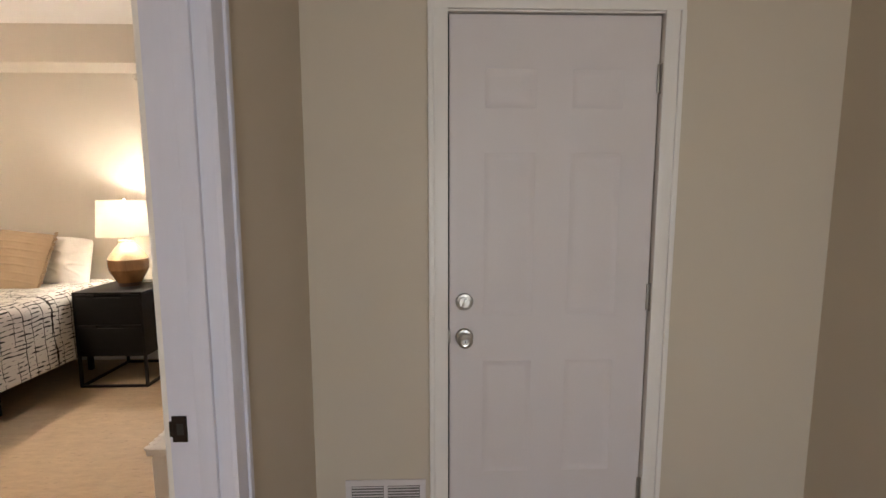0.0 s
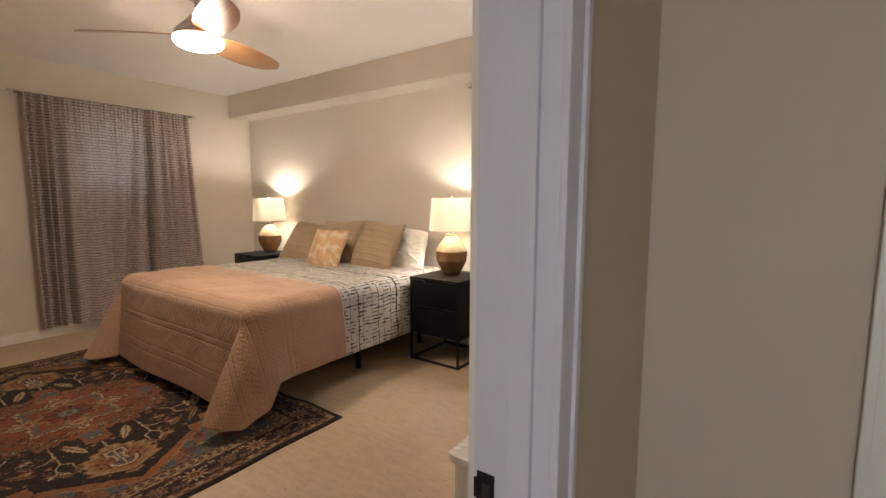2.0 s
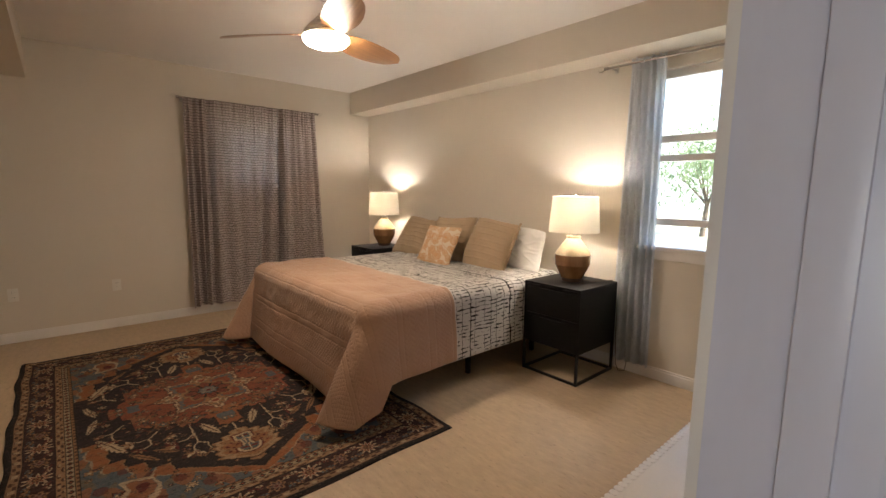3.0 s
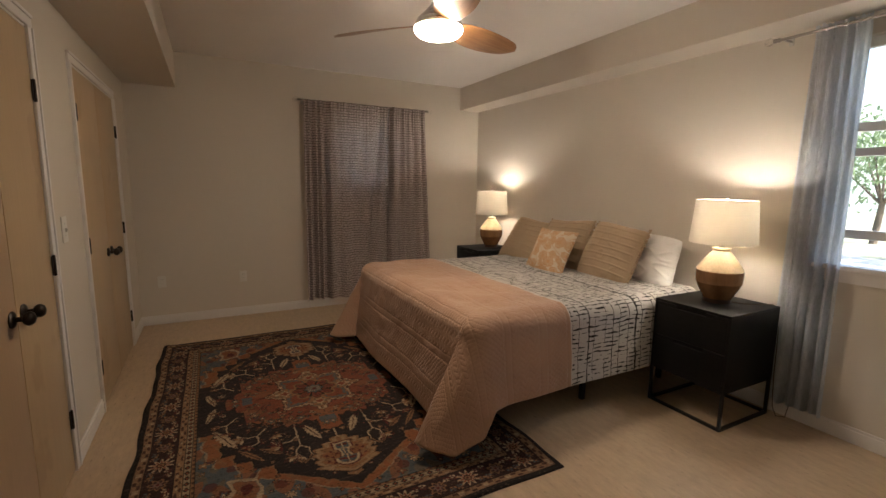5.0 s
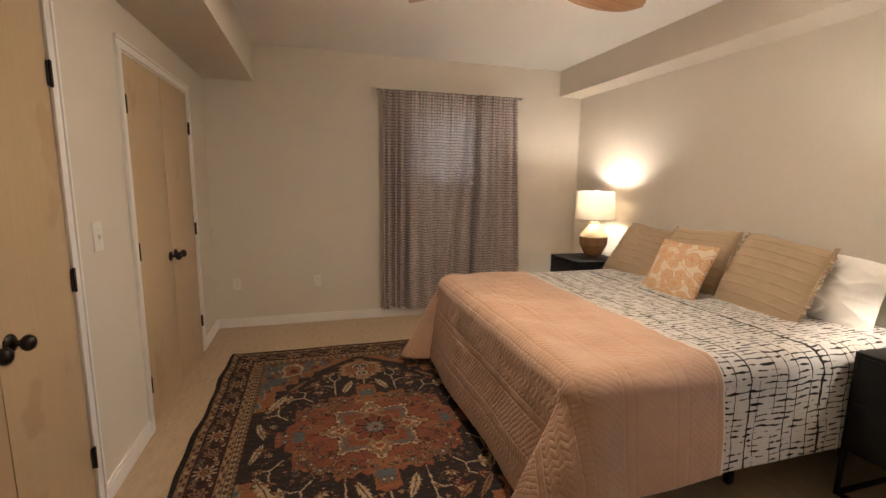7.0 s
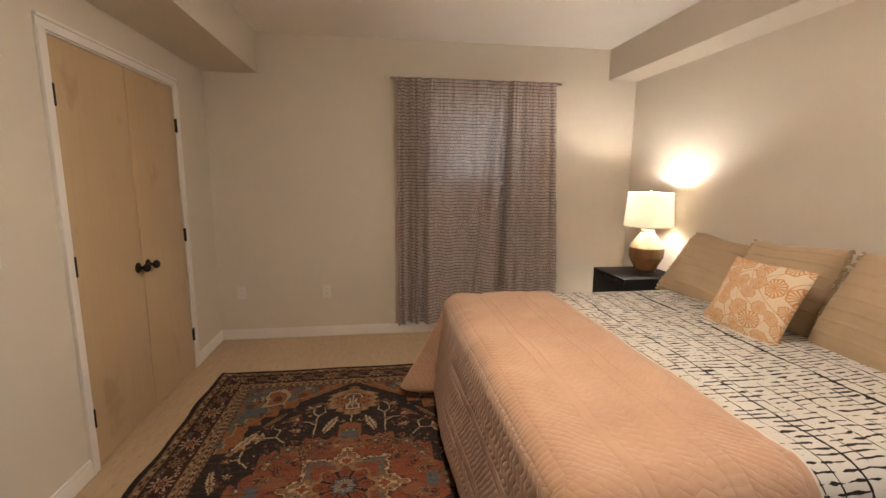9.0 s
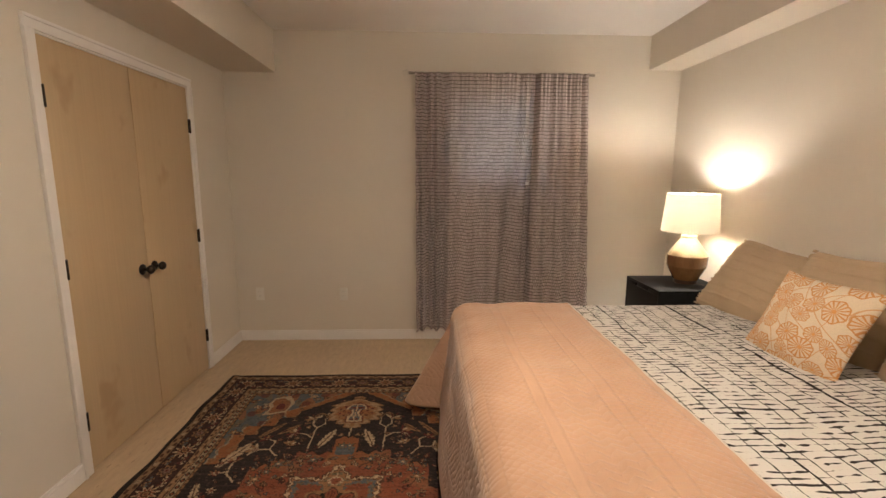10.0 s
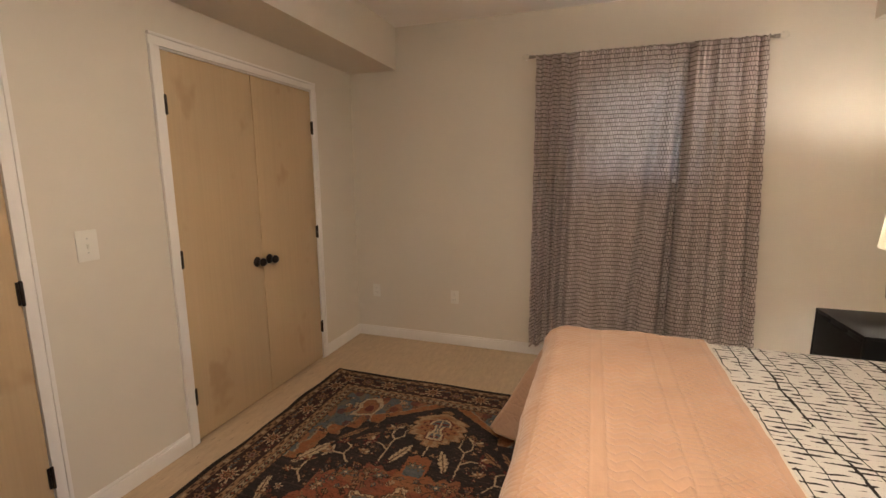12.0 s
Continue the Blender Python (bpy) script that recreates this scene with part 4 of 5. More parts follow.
    # branches, leaves and flowers of the dark field
    stroke(0.0045, cream, (0.42, 0.205), (0.66, 0.205), (0.70, 0.235), (0.76, 0.235))
    stroke(0.0045, cream, (0.66, 0.205), (0.70, 0.165), (0.78, 0.165))
    stroke(0.0045, cream, (0.56, 0.205), (0.60, 0.25), (0.60, 0.30))
    spray(0.76, 0.235, 0.5, 0.062, [cream, tan, red])
    spray(0.78, 0.160, -0.5, 0.050, [tan, cream])
    spray(0.61, 0.305, 1.2, 0.066, [red, cream, tan])
    leaf(0.46, 0.155, 0.64, 0.085, 0.030, cream, 6)
    leaf(0.70, 0.30, 0.60, 0.41, 0.022, tan, 4)
    leaf(0.30, 0.635, 0.54, 0.515, 0.034, cream, 7)
    leaf(0.56, 0.52, 0.72, 0.395, 0.020, tan, 6)
    leaf(0.20, 0.665, 0.02, 0.615, 0.024, cream, 8)
    stroke(0.0045, cream, (0.20, 0.50), (0.27, 0.56), (0.27, 0.61))
    stroke(0.0045, cream, (0.27, 0.56), (0.35, 0.56))
    stroke(0.0045, cream, (0.40, 0.36), (0.46, 0.41), (0.53, 0.40), (0.56, 0.45))
    stroke(0.0045, cream, (0.46, 0.41), (0.46, 0.48))
    spray(0.46, 0.485, 1.4, 0.058, [cream, tan])
    spray(0.55, 0.455, 0.7, 0.046, [red, tan])
    spray(0.36, 0.555, 0.3, 0.044, [tan, red, cream])
    rosette(0.27, 0.62, 0.026, 6, tan, rust, cream)
    rosette(0.14, 0.575, 0.024, 6, cream, red, tan)
    spray(0.50, 0.32, -0.4, 0.046, [tan, cream])
    leaf(0.08, 0.66, 0.08, 0.585, 0.014, tan, 3)
    for _ in range(170):
        cx, cy = rng.uniform(0.03, 1.0), rng.uniform(0.02, 0.66)
        if cy < np.interp(cx, (0.34, 0.36, 0.60, 0.86, 1.10), (0.68, 0.60, 0.54, 0.29, 0.0)) - 0.035:
            rosette(cx, cy, rng.uniform(0.007, 0.019), rng.randint(3, 6), [tan, red, red, rust, brown][rng.randint(5)], [red, brown, navy, tan][rng.randint(4)], [cream, black][rng.randint(2)], rng.uniform(0, 3))
    # flame-edged palmettes at both ends
    dx, dy = ax - 0.835, ay
    tooth = np.abs(((dx * 17 + dy * 6) % 1) - 0.35)
    d = np.maximum(np.abs(dx) * 0.80 + dy * 0.62, dy) + 0.055 * tooth
    put(d < 0.180, black)
    put(d < 0.172, tan)
    put((d < 0.160) & (d > 0.140), cream, 0.45)
    put((d < 0.125) & (np.sin(dx * 75 + dy * 30) > -0.2), orange, 0.7)
    put((d < 0.115) & (np.sin(dx * 120) * np.sin(dy * 110) > 0.55), red)
    vase = np.where(dx > 0.03, np.hypot(dx - 0.035, dy) - 0.062, np.where(dx > -0.045, dy - 0.020 - 0.2 * np.abs(dx + 0.01), np.maximum(np.abs(dx + 0.075) - 0.032, dy - 0.042)))
    put(vase < 0.012, red)
    put(vase < 0.004, cream)
    put(vase < -0.010, blue)
    put((vase < -0.016) & (np.abs(np.sin(dx * 95)) > 0.72), red)
    put((vase < -0.012) & (ay < 0.004), cream)
    stroke(0.0045, cream, (0.57, 0.0), (0.655, 0.0))
    # rust medallion with stepped edge
    med = np.where(ay < 0.065, 0.55, np.where(ay < 0.25, 0.42, np.where(ay < 0.36, 0.365, np.where(ay < 0.455, 0.31, np.where(ay < 0.50, 0.14, 0.06)))))
    med = med + 0.012 * np.sin(ay * 85) + 0.008 * np.sin(ay * 37)
    core = (ax < med) & (ay < 0.555)
    put((ax < med + 0.008) & (ay < 0.563), black)
    put(core, rust)
    put(core & (np.sin(X * 11 + 3 * Y) + np.sin(Y * 17 + 2 * np.sin(X * 7)) > 0.7), (0.155, 0.05, 0.03), 0.8)
    put(core & (ax > 0.30) & (np.sin(Y * 14 + 1) > -0.2), orange, 0.7)
    put(core & (np.sin(X * 23 - 9 * Y) * np.sin(Y * 13 + 4 * X) > 0.5), tan, 0.4)
    put(core & (ay < 0.05) & (ax > 0.40) & (ax < 0.47), blue)
    put(core & (ax < 0.05) & (ay > 0.40) & (ay < 0.46), blue)
    stroke(0.0036, brown, (0.30, 0.10), (0.38, 0.20), (0.33, 0.30))
    stroke(0.0036, brown, (0.10, 0.33), (0.20, 0.40), (0.30, 0.38))
    stroke(0.0036, tan, (0.35, 0.06), (0.40, 0.15), (0.36, 0.22))
    stroke(0.0036, tan, (0.05, 0.37), (0.15, 0.45))
    for cx, cy, r in ((0.36, 0.15, 0.030), (0.33, 0.32, 0.034), (0.22, 0.40, 0.030), (0.10, 0.42, 0.026), (0.37, 0.22, 0.022), (0.27, 0.36, 0.022), (0.48, 0.02, 0.030), (0.03, 0.50, 0.028)):
        rosette(cx, cy, r, 6, sage, [blue, tan, red][int(cx * 100) % 3], cream, cx * 9)
    for _ in range(110):
        cx, cy = rng.uniform(0.05, 0.40), rng.uniform(0.04, 0.44)
        if cx * cx + cy * cy > 0.105:
            rosette(cx, cy, rng.uniform(0.008, 0.017), rng.randint(3, 6), [tan, blue, brown, red, cream][rng.randint(5)], [red, brown, tan][rng.randint(3)], tan, rng.uniform(0, 3))
    # star flower: square petals on the diagonals, lobed ones on the axes
    d, th = np.hypot(X, Y), np.arctan2(ay, ax)
    scallop = 0.006 * np.sin(d * 120) + 0.005 * np.sin(th * 60)
    square = np.maximum(ax, ay) + 0.10 * np.abs(ax - ay) + scallop
    diag = (square < 0.225) & (np.abs(ax - ay) < 0.16)
    lobe = np.minimum(np.abs(ax - 0.19) * 0.62 + ay, np.abs(ay - 0.19) * 0.62 + ax) + scallop
    petal = np.minimum(np.where(np.abs(ax - ay) < 0.16, square - 0.225, 1.0), lobe - 0.085)
    put(petal < 0.010, brown)
    put(petal < 0.0, cream)
    put(petal < -0.011, brown)
    put(petal < -0.018, tan)
    put((petal < -0.022) & diag & (lobe > 0.075), blue)
    put((petal < -0.036) & diag & (lobe > 0.080) & (np.sin(ax * 120) * np.sin(ay * 120) > -0.1), sage)
    put((petal < -0.050) & diag & (lobe > 0.085), rust)
    put((lobe < 0.060) & (d > 0.13) & (np.sin(d * 160) > 0), sage)
    put((lobe < 0.038) & (d > 0.13), cream)
    put((lobe < 0.026) & (d > 0.13), rust)
    put(d < 0.150 + 0.014 * np.cos(8 * th), tan)
    put(d < 0.128 + 0.022 * np.cos(8 * th), brown)
    put(d < 0.118 + 0.022 * np.cos(8 * th), rust)
    put((d < 0.108 + 0.022 * np.cos(8 * th)) & (np.cos(8 * th) > 0.2) & (np.cos(40 * th) > 0), red)
    put((d < 0.12) & (np.cos(8 * th) < -0.82), black)
    put(d < 0.062 + 0.010 * np.cos(8 * th), black)
    put(d < 0.054 + 0.012 * np.cos(8 * th), blue)
    put((d < 0.050) & (np.cos(16 * th) > 0.3), cream, 0.6)
    put(d < 0.016, red)

    # borders, from the inside out
    e = np.minimum(L / 2 - np.abs(X0), H / 2 - np.abs(Y0))
    long_side = L / 2 - np.abs(X0) < H / 2 - np.abs(Y0)
    along = np.where(long_side, Y0, X0)

    def chain(step, lo, hi, r, colour, phase=0.0, squeeze=1.0):
        q = ((along / step + phase) % 1 - 0.5) * step
        put((e > lo) & (e < hi) & (np.abs(q) * squeeze + np.abs(e - (lo + hi) / 2) < r), colour)

    put(e < B, black)
    put(e < 0.292, tan)
    put((e < 0.290) & (e > 0.280) & (np.sin(along * 160) > 0.2), brown)
    put(e < 0.278, black)
    put(e < 0.274, cream, 0.75)
    chain(0.046, 0.246, 0.274, 0.014, black, 0.0, 0.75)
    chain(0.046, 0.250, 0.270, 0.007, rust, 0.0, 0.75)
    put(e < 0.246, black)
    put(e < 0.242, (0.235, 0.135, 0.070))
    put((e < 0.240) & (e > 0.210) & (np.sin(along * 88 + 2 * np.sin(along * 19)) * np.sin((e - 0.21) * 210) > 0.25), brown)
    put((e < 0.240) & (e > 0.210) & (np.sin(along * 61 + 1) * np.sin((e - 0.21) * 160) > 0.62), cream, 0.7)
    put(e < 0.208, black)
    put(e < 0.204, (0.030, 0.0135, 0.0125))
    main = (e < 0.204) & (e > 0.076)
    mid = 0.140
    vine = mid + 0.034 * np.sin(along * 2 * math.pi / 0.33)
    put((np.abs(e - vine) < 0.004) & main, tan)
    for ph in (0.0, 0.5):
        q = ((along / 0.33 + ph) % 1 - 0.5) * 0.33
        dd, tt = np.hypot(q, e - mid), np.arctan2(e - mid, q)
        if ph == 0.0:
            ray = 0.030 + 0.030 * np.abs(np.cos(5 * tt)) ** 3
            put((dd < ray) & main, cream)
            put((dd < ray * 0.72) & main, rust)
            put((dd < 0.020) & main, black)
            put((dd < 0.015) & main, tan)
            put((dd < 0.007) & main, red)
        else:
            ring = 0.038 + 0.008 * np.cos(7 * tt)
            put((dd < ring) & main, tan)
            put((dd < ring * 0.78) & main, (0.05, 0.024, 0.02))
            put((dd < 0.020 + 0.006 * np.cos(6 * tt)) & main, (0.17, 0.10, 0.075))
            put((dd < 0.008) & main, red)
        for side, off, colour in ((-1, 0.102, tan), (1, 0.178, cream), (-1, 0.176, red), (1, 0.104, blue)):
            for far in (0.062, 0.100):
                p, r = q - side * far, e - off - 0.012 * math.sin(far * 90)
                curl = np.hypot(p * 0.9, r * 1.5)
                put((curl < 0.017) & main & (np.cos(3 * np.arctan2(r, p) + far * 60) > -0.35), colour)
                put((curl < 0.006) & main, brown)
    put(e < 0.076, black)
    put(e < 0.072, (0.215, 0.125, 0.068))
    put((e < 0.068) & (e > 0.038) & (np.sin(along * 95) * np.sin((e - 0.036) * 180) > 0.15), brown)
    put((e < 0.064) & (e > 0.042) & (np.sin(along * 47.5 + 0.8) > 0.8), cream, 0.7)
    put(e < 0.034, black)

    # wear: streaks along the weft, specks and pale rubbed knots
    weft = np.repeat(rng.normal(0, 1, (ny // 60 + 2, nx + 1)), 60, 0)[: ny + 1]
    speck = rng.normal(0, 1, X.shape)
    coarse = rng.normal(0, 1, (ny // 3 + 2, nx // 2 + 2)).repeat(3, 0).repeat(2, 1)[: ny + 1, : nx + 1]
    img = np.where((weft > 1.5)[..., None], img * 0.8 + np.array((0.09, 0.055, 0.04)) * 0.2, img)
    img = np.where((coarse > 1.7)[..., None], img * 0.65 + np.array((0.13, 0.085, 0.06)) * 0.35, img)
    img = np.where((coarse < -1.5)[..., None], img * 0.6, img)
    img = img * (1 + 0.10 * weft + 0.13 * speck)[..., None]
    return np.clip(img, 0.004, 1)


rug = thing("rug", pose(0, 0, 0), "dark navy and rust oriental rug with a medallion", "rug")
RNX, RNY = 800, 560


def rug_place(i, j):
    x = RUG[0] + (RUG[1] - RUG[0]) * i / RNX
    y = RUG[2] + (RUG[3] - RUG[2]) * j / RNY
    ex, ey = min(x - RUG[0], RUG[1] - x), min(y - RUG[2], RUG[3] - y)
    fall_y, fall_x = math.exp(-ey / 0.12), math.exp(-ex / 0.12)
    dy = (0.008 * math.sin(x * 7.3 + 1.1) + 0.004 * math.sin(x * 17)) * fall_y
    dx = 0.004 * math.sin(y * 9.1 + 0.6) * fall_x
    lift = 0.010 * max(0.0, math.sin(x * 7.3 + 1.1)) * math.exp(-(((ey - 0.03) / 0.05) ** 2)) + 0.004 * max(0.0, math.sin(y * 8.0)) * math.exp(-(((ex - 0.03) / 0.05) ** 2))
    e = min(i, RNX - i, j, RNY - j)
    return x + dx, y + dy, (0.0015 if e == 0 else 0.009 + lift * min(1, e / 6))


soft_part("woven_surface", grid_mesh("woven_surface", RNX, RNY, rug_place, RUGPILE, None, rug_colours(RNX, RNY)), rug)


# Bed
BX0, BX1, BY0, BY1 = -3.715, -1.775, 2.585, 4.52
BTOP = 0.712
bed = thing("bed", pose(0, 0, 0), "king bed made up with white black-gridded bedding", "bed")
part("mattress", boxes(((BX0 + 0.01, BY0 + 0.01, 0.30), (BX1 - 0.01, BY1, BTOP - 0.014)), bevel=0.085), WHITECLOTH, bed)
rails = boxes(((BX0 + 0.03, BY0 + 0.03, 0.245), (BX0 + 0.07, BY1 - 0.02, 0.30)), ((BX1 - 0.07, BY0 + 0.03, 0.245), (BX1 - 0.03, BY1 - 0.02, 0.30)), ((BX0 + 0.07, BY0 + 0.03, 0.245), (BX1 - 0.07, BY0 + 0.07, 0.30)), ((BX0 + 0.07, BY1 - 0.06, 0.245), (BX1 - 0.07, BY1 - 0.02, 0.30)), bevel=0.003)
part("bed_frame", rails, BLACKMETAL, bed, "black metal bed frame")
for k in range(9):
    y = BY0 + 0.2 + k * 0.205
    part("slat", boxes(((BX0 + 0.07, y, 0.27), (BX1 - 0.07, y + 0.06, 0.29))), BLACKMETAL, bed)
for lx in (BX0 + 0.12, -2.745, BX1 - 0.16):
    for ly in (BY0 + 0.12, 3.58, BY1 - 0.15):
        part("leg", boxes(((lx - 0.016, ly - 0.016, 0.0 if ly > 2.95 else 0.0105), (lx + 0.016, ly + 0.016, 0.26)), bevel=0.003), BLACKMETAL, bed)


def draped(name, y_back, side, foot, top, lift, tip, material, parent, flare=1.0, seed=1):
    """A cloth over the bed's foot: flat on top, hanging at both sides and the foot, with the corners swung out in cones."""
    r = 0.095 + lift
    x0, x1, y0 = BX0 - lift, BX1 + lift, BY0 - lift
    rng = random.Random(seed)
    ph = [rng.uniform(0, 6) for _ in range(6)]

    def hang(d, out_rate):
        """Outward offset and drop after the distance d past the edge, with a rounded edge."""
        if d <= 0:
            return 0.0, 0.0
        arc = r * math.pi / 2
        if d < arc:
            a = d / r
            return r * math.sin(a) - 0, r * (1 - math.cos(a))
        rest = d - arc
        return r + rest * out_rate, r + rest * math.sqrt(1 - out_rate ** 2)

    def puff(u, v):
        lumps = noise.noise(Vector((u * 4.5, v * 4.5, seed))) * 0.010 + noise.noise(Vector((u * 14, v * 14, seed + 5))) * 0.0035
        near = min([abs((v + QUILT_SHIFT) % QUILT - q) for q in (*QUILT_SEAMS, QUILT)] + [abs(v - 0.555)])
        ridge = min(1.0, near / 0.016) ** 0.6
        return 0.001 * ridge * flare + lumps * (0.4 + 0.6 * flare)

    ix0, ix1, iy0 = x0 + r, x1 - r, y0 + r
    width, length = ix1 - ix0, y_back - iy0
    sd, ft = side, foot
    n_w, n_l, n_s, n_c = 120, 92, 56, 44
    verts, uvs, faces = [], [], []

    def strip(nu, nv, f):
        base = len(verts)
        for j in range(nv + 1):
            for i in range(nu + 1):
                p, uv = f(i / nu, j / nv)
                p = (p[0], p[1], max(p[2], 0.016 + 0.004 * lift * 100))
                verts.append(p), uvs.append(uv)
        for j in range(nv):
            for i in range(nu):
                a = base + j * (nu + 1) + i
                faces.append((a, a + 1, a + nu + 2, a + nu + 1))

    def f_top(s, t):
        u, v = s * width, t * length
        ends = min(1, v / 0.12) * min(1, u / 0.12) * min(1, (width - u) / 0.12)
        wrinkle = 0.006 * ends * math.sin(7 * u + 2 * v + ph[2]) * math.sin(5 * v + ph[3])
        thinner = max(0.0, (t - 0.93) / 0.07)
        return (ix0 + u, iy0 + v, top + puff(u, v) + wrinkle - thinner * 0.004), (u, v)

    def ease(a):
        a = max(0.0, min(1.0, a))
        return a * a * (3 - 2 * a)

    def f_foot(s, t):
        u, d = s * width, t * ft
        ruck = 0.012 * (1 + math.sin(u * 5.2 + ph[4])) * t * flare
        o, z = hang(d, 0.02 + 0.10 * flare)
        near = max(0.0, min(1.0, min(u, width - u) / 0.35))
        return (ix0 + u, iy0 - o - ruck * near - puff(u, -d) * 0.8 * min(1, d / 0.1), top - z + puff(u, -d) * (1 - t)), (u, -d)

    def f_side(sgn):
        def f(s, t):
            v, d = s * length, t * sd
            ruck = 0.008 * (1 + math.sin(v * 9.3 + ph[5])) * t * flare * min(1, v / 0.2)
            bump = puff(width + d if sgn > 0 else -d, v)
            o, z = hang(d, 0.02 + flare * (0.04 + 0.19 * math.exp(-v / 0.16)))
            x = (ix1 + o + ruck + bump * 0.8 * min(1, d / 0.1)) if sgn > 0 else (ix0 - o - ruck - bump * 0.8 * min(1, d / 0.1))
            return (x, iy0 + v, top - z + bump * (1 - t)), ((width + d) if sgn > 0 else -d, v)
        return f

    def f_corner(sgn):
        def f(s, t):
            phi = s * math.pi / 2
            reach = min((sd + 0.12 * flare * min(1.0, s / 0.12)) / max(math.cos(phi), 1e-6), ft / max(math.sin(phi), 1e-6), tip)
            d = t * reach
            rate = 0.23 + 0.23 * ease(s / 0.7) if s < 0.72 else 0.46 - 0.36 * ease((s - 0.72) / 0.20)
            o, z = hang(d, 0.02 + flare * rate)
            theta = math.pi / 2 * (1 - (1 - s) ** (1 + flare))
            cx = ix1 if sgn > 0 else ix0
            cu, cv = (width + d * math.cos(phi)) if sgn > 0 else -d * math.cos(phi), -d * math.sin(phi)
            bump = puff(cu, cv)
            o += bump * 0.8 * min(1, d / 0.1)
            return (cx + sgn * o * math.cos(theta), iy0 - o * math.sin(theta), top - z + bump * (1 - t)), (cu, cv)
        return f

    strip(n_w, n_l, f_top)
    strip(n_w, n_s, f_foot)
    for sgn in (1, -1):
        strip(n_l, n_s, f_side(sgn))
        strip(n_c, n_s, f_corner(sgn))
    me = bpy.data.meshes.new(name)
    me.from_pydata(verts, [], faces)
    q = np.array(faces)
    me.uv_layers.new(name="cloth").data.foreach_set("uv", np.array(uvs, np.float32)[q.ravel()].ravel())
    bm = bmesh.new()
    bm.from_mesh(me)
    bmesh.ops.remove_doubles(bm, verts=bm.verts, dist=0.0006)
    bmesh.ops.recalc_face_normals(bm, faces=bm.faces)
    bm.to_mesh(me)
    bm.free()
    me.materials.append(material)
    for p in me.polygons:
        p.use_smooth = True
    ob = new(name, me)
    s = ob.modifiers.new("thickness", "SOLIDIFY")
    s.thickness, s.offset = 0.008, 0
    if parent is not None:
        ob.parent = parent
    return ob


draped("duvet_cover", BY1 + 0.01, 0.545, 0.56, BTOP, 0.004, 0.74, SKETCH, bed, 0.0, 4)
blanket = draped("blanket", 3.272, 0.55, 0.72, BTOP + 0.018, 0.020, 0.77, PEACH, None, 1.0, 2)
tagged(blanket, "peach quilted blanket spread over the foot of the bed", "blanket")


# Pillows
def pillow_mesh(name, w, h, thick, material, n=36, pleat=0.0, seed=0, colours=None, sag=0.05, crumple=0.004):
    """A cushion standing in the local xz plane, base at z = 0."""
    rng = random.Random(seed)
    ph = [rng.uniform(0, 6) for _ in range(5)]
    verts, faces = [], []

    def shape(a, b, side):
        pinch = 0.07 if colours is not None else 0.045
        blunt = 1 - (0.02 if colours is not None else 0.06) * (abs(a) * abs(b)) ** 5
        inx, inz = (1 - pinch * (1 - b * b)) * blunt, (1 - pinch * (1 - a * a)) * blunt
        t = max(0.0, (1 - abs(a) ** 2.6) * (1 - abs(b) ** 2.6)) ** 0.55
        y = side * thick / 2 * t * (1 + 0.08 * math.sin(3 * a + ph[0]) * math.sin(2.5 * b + ph[1]))
        y += side * pleat * max(0.0, math.sin(b * h / 2 * 2 * math.pi / 0.062 + 0.3 * math.sin(3 * a + ph[2]))) ** 10 * min(1, t * 2)
        y += 0.006 * math.sin(9 * a + 4 * b + ph[3]) * t
        if colours is None:
            crease = 1 - abs(noise.noise(Vector((a * 2.2 + b, b * 3.1 - a * 0.8, seed * 3.7 + side)))) * 2.2
            y += side * t * (crumple * crease ** 3 if crease > 0 else 0.0)
        low = sag * max(0.0, -b) ** 2
        return a * w / 2 * inx * (1 + low), y, h / 2 + b * h / 2 * inz + 0.012 * math.sin(2 * a + ph[4]) * max(0, b)

    for side in (-1, 1):
        base = len(verts)
        verts += [shape(2 * i / n - 1, 2 * j / n - 1, side) for j in range(n + 1) for i in range(n + 1)]
        for j in range(n):
            for i in range(n):
                a = base + j * (n + 1) + i
                faces.append((a, a + 1, a + n + 2, a + n + 1) if side < 0 else (a, a + n + 1, a + n + 2, a + 1))
    me = bpy.data.meshes.new(name)
    me.from_pydata(verts, [], faces)
    if colours is not None:
        c = np.concatenate([colours.reshape(-1, 3)] * 2)
        at = me.color_attributes.new("pattern", "FLOAT_COLOR", "POINT")
        at.data.foreach_set("color", np.c_[c, np.ones(len(c))].astype(np.float32).ravel())
    me.materials.append(material)
    for p in me.polygons:
        p.use_smooth = True
    return me


def fringe_bm(w, h, seed):
    """Short knotted threads along both upright edges."""
    rng = random.Random(seed)
    bm = bmesh.new()
    for sgn in (-1, 1):
        for k in range(64):
            b = -0.97 + 1.94 * k / 63
            x = sgn * w / 2 * (1 - 0.045 * (1 - b * b)) * (1 - 0.06 * abs(b) ** 5)
            z = h / 2 + b * h / 2
            m = pose(x, rng.uniform(-0.004, 0.004), z, rng.uniform(-30, 30), sgn * (90 + rng.uniform(-35, 35)), 0)
            r = bmesh.ops.create_cone(bm, segments=5, radius1=0.003, radius2=0.0065, depth=rng.uniform(0.018, 0.034), cap_ends=True)
            bmesh.ops.transform(bm, matrix=m @ pose(0, 0, 0.009), verts=r["verts"])
    return bm


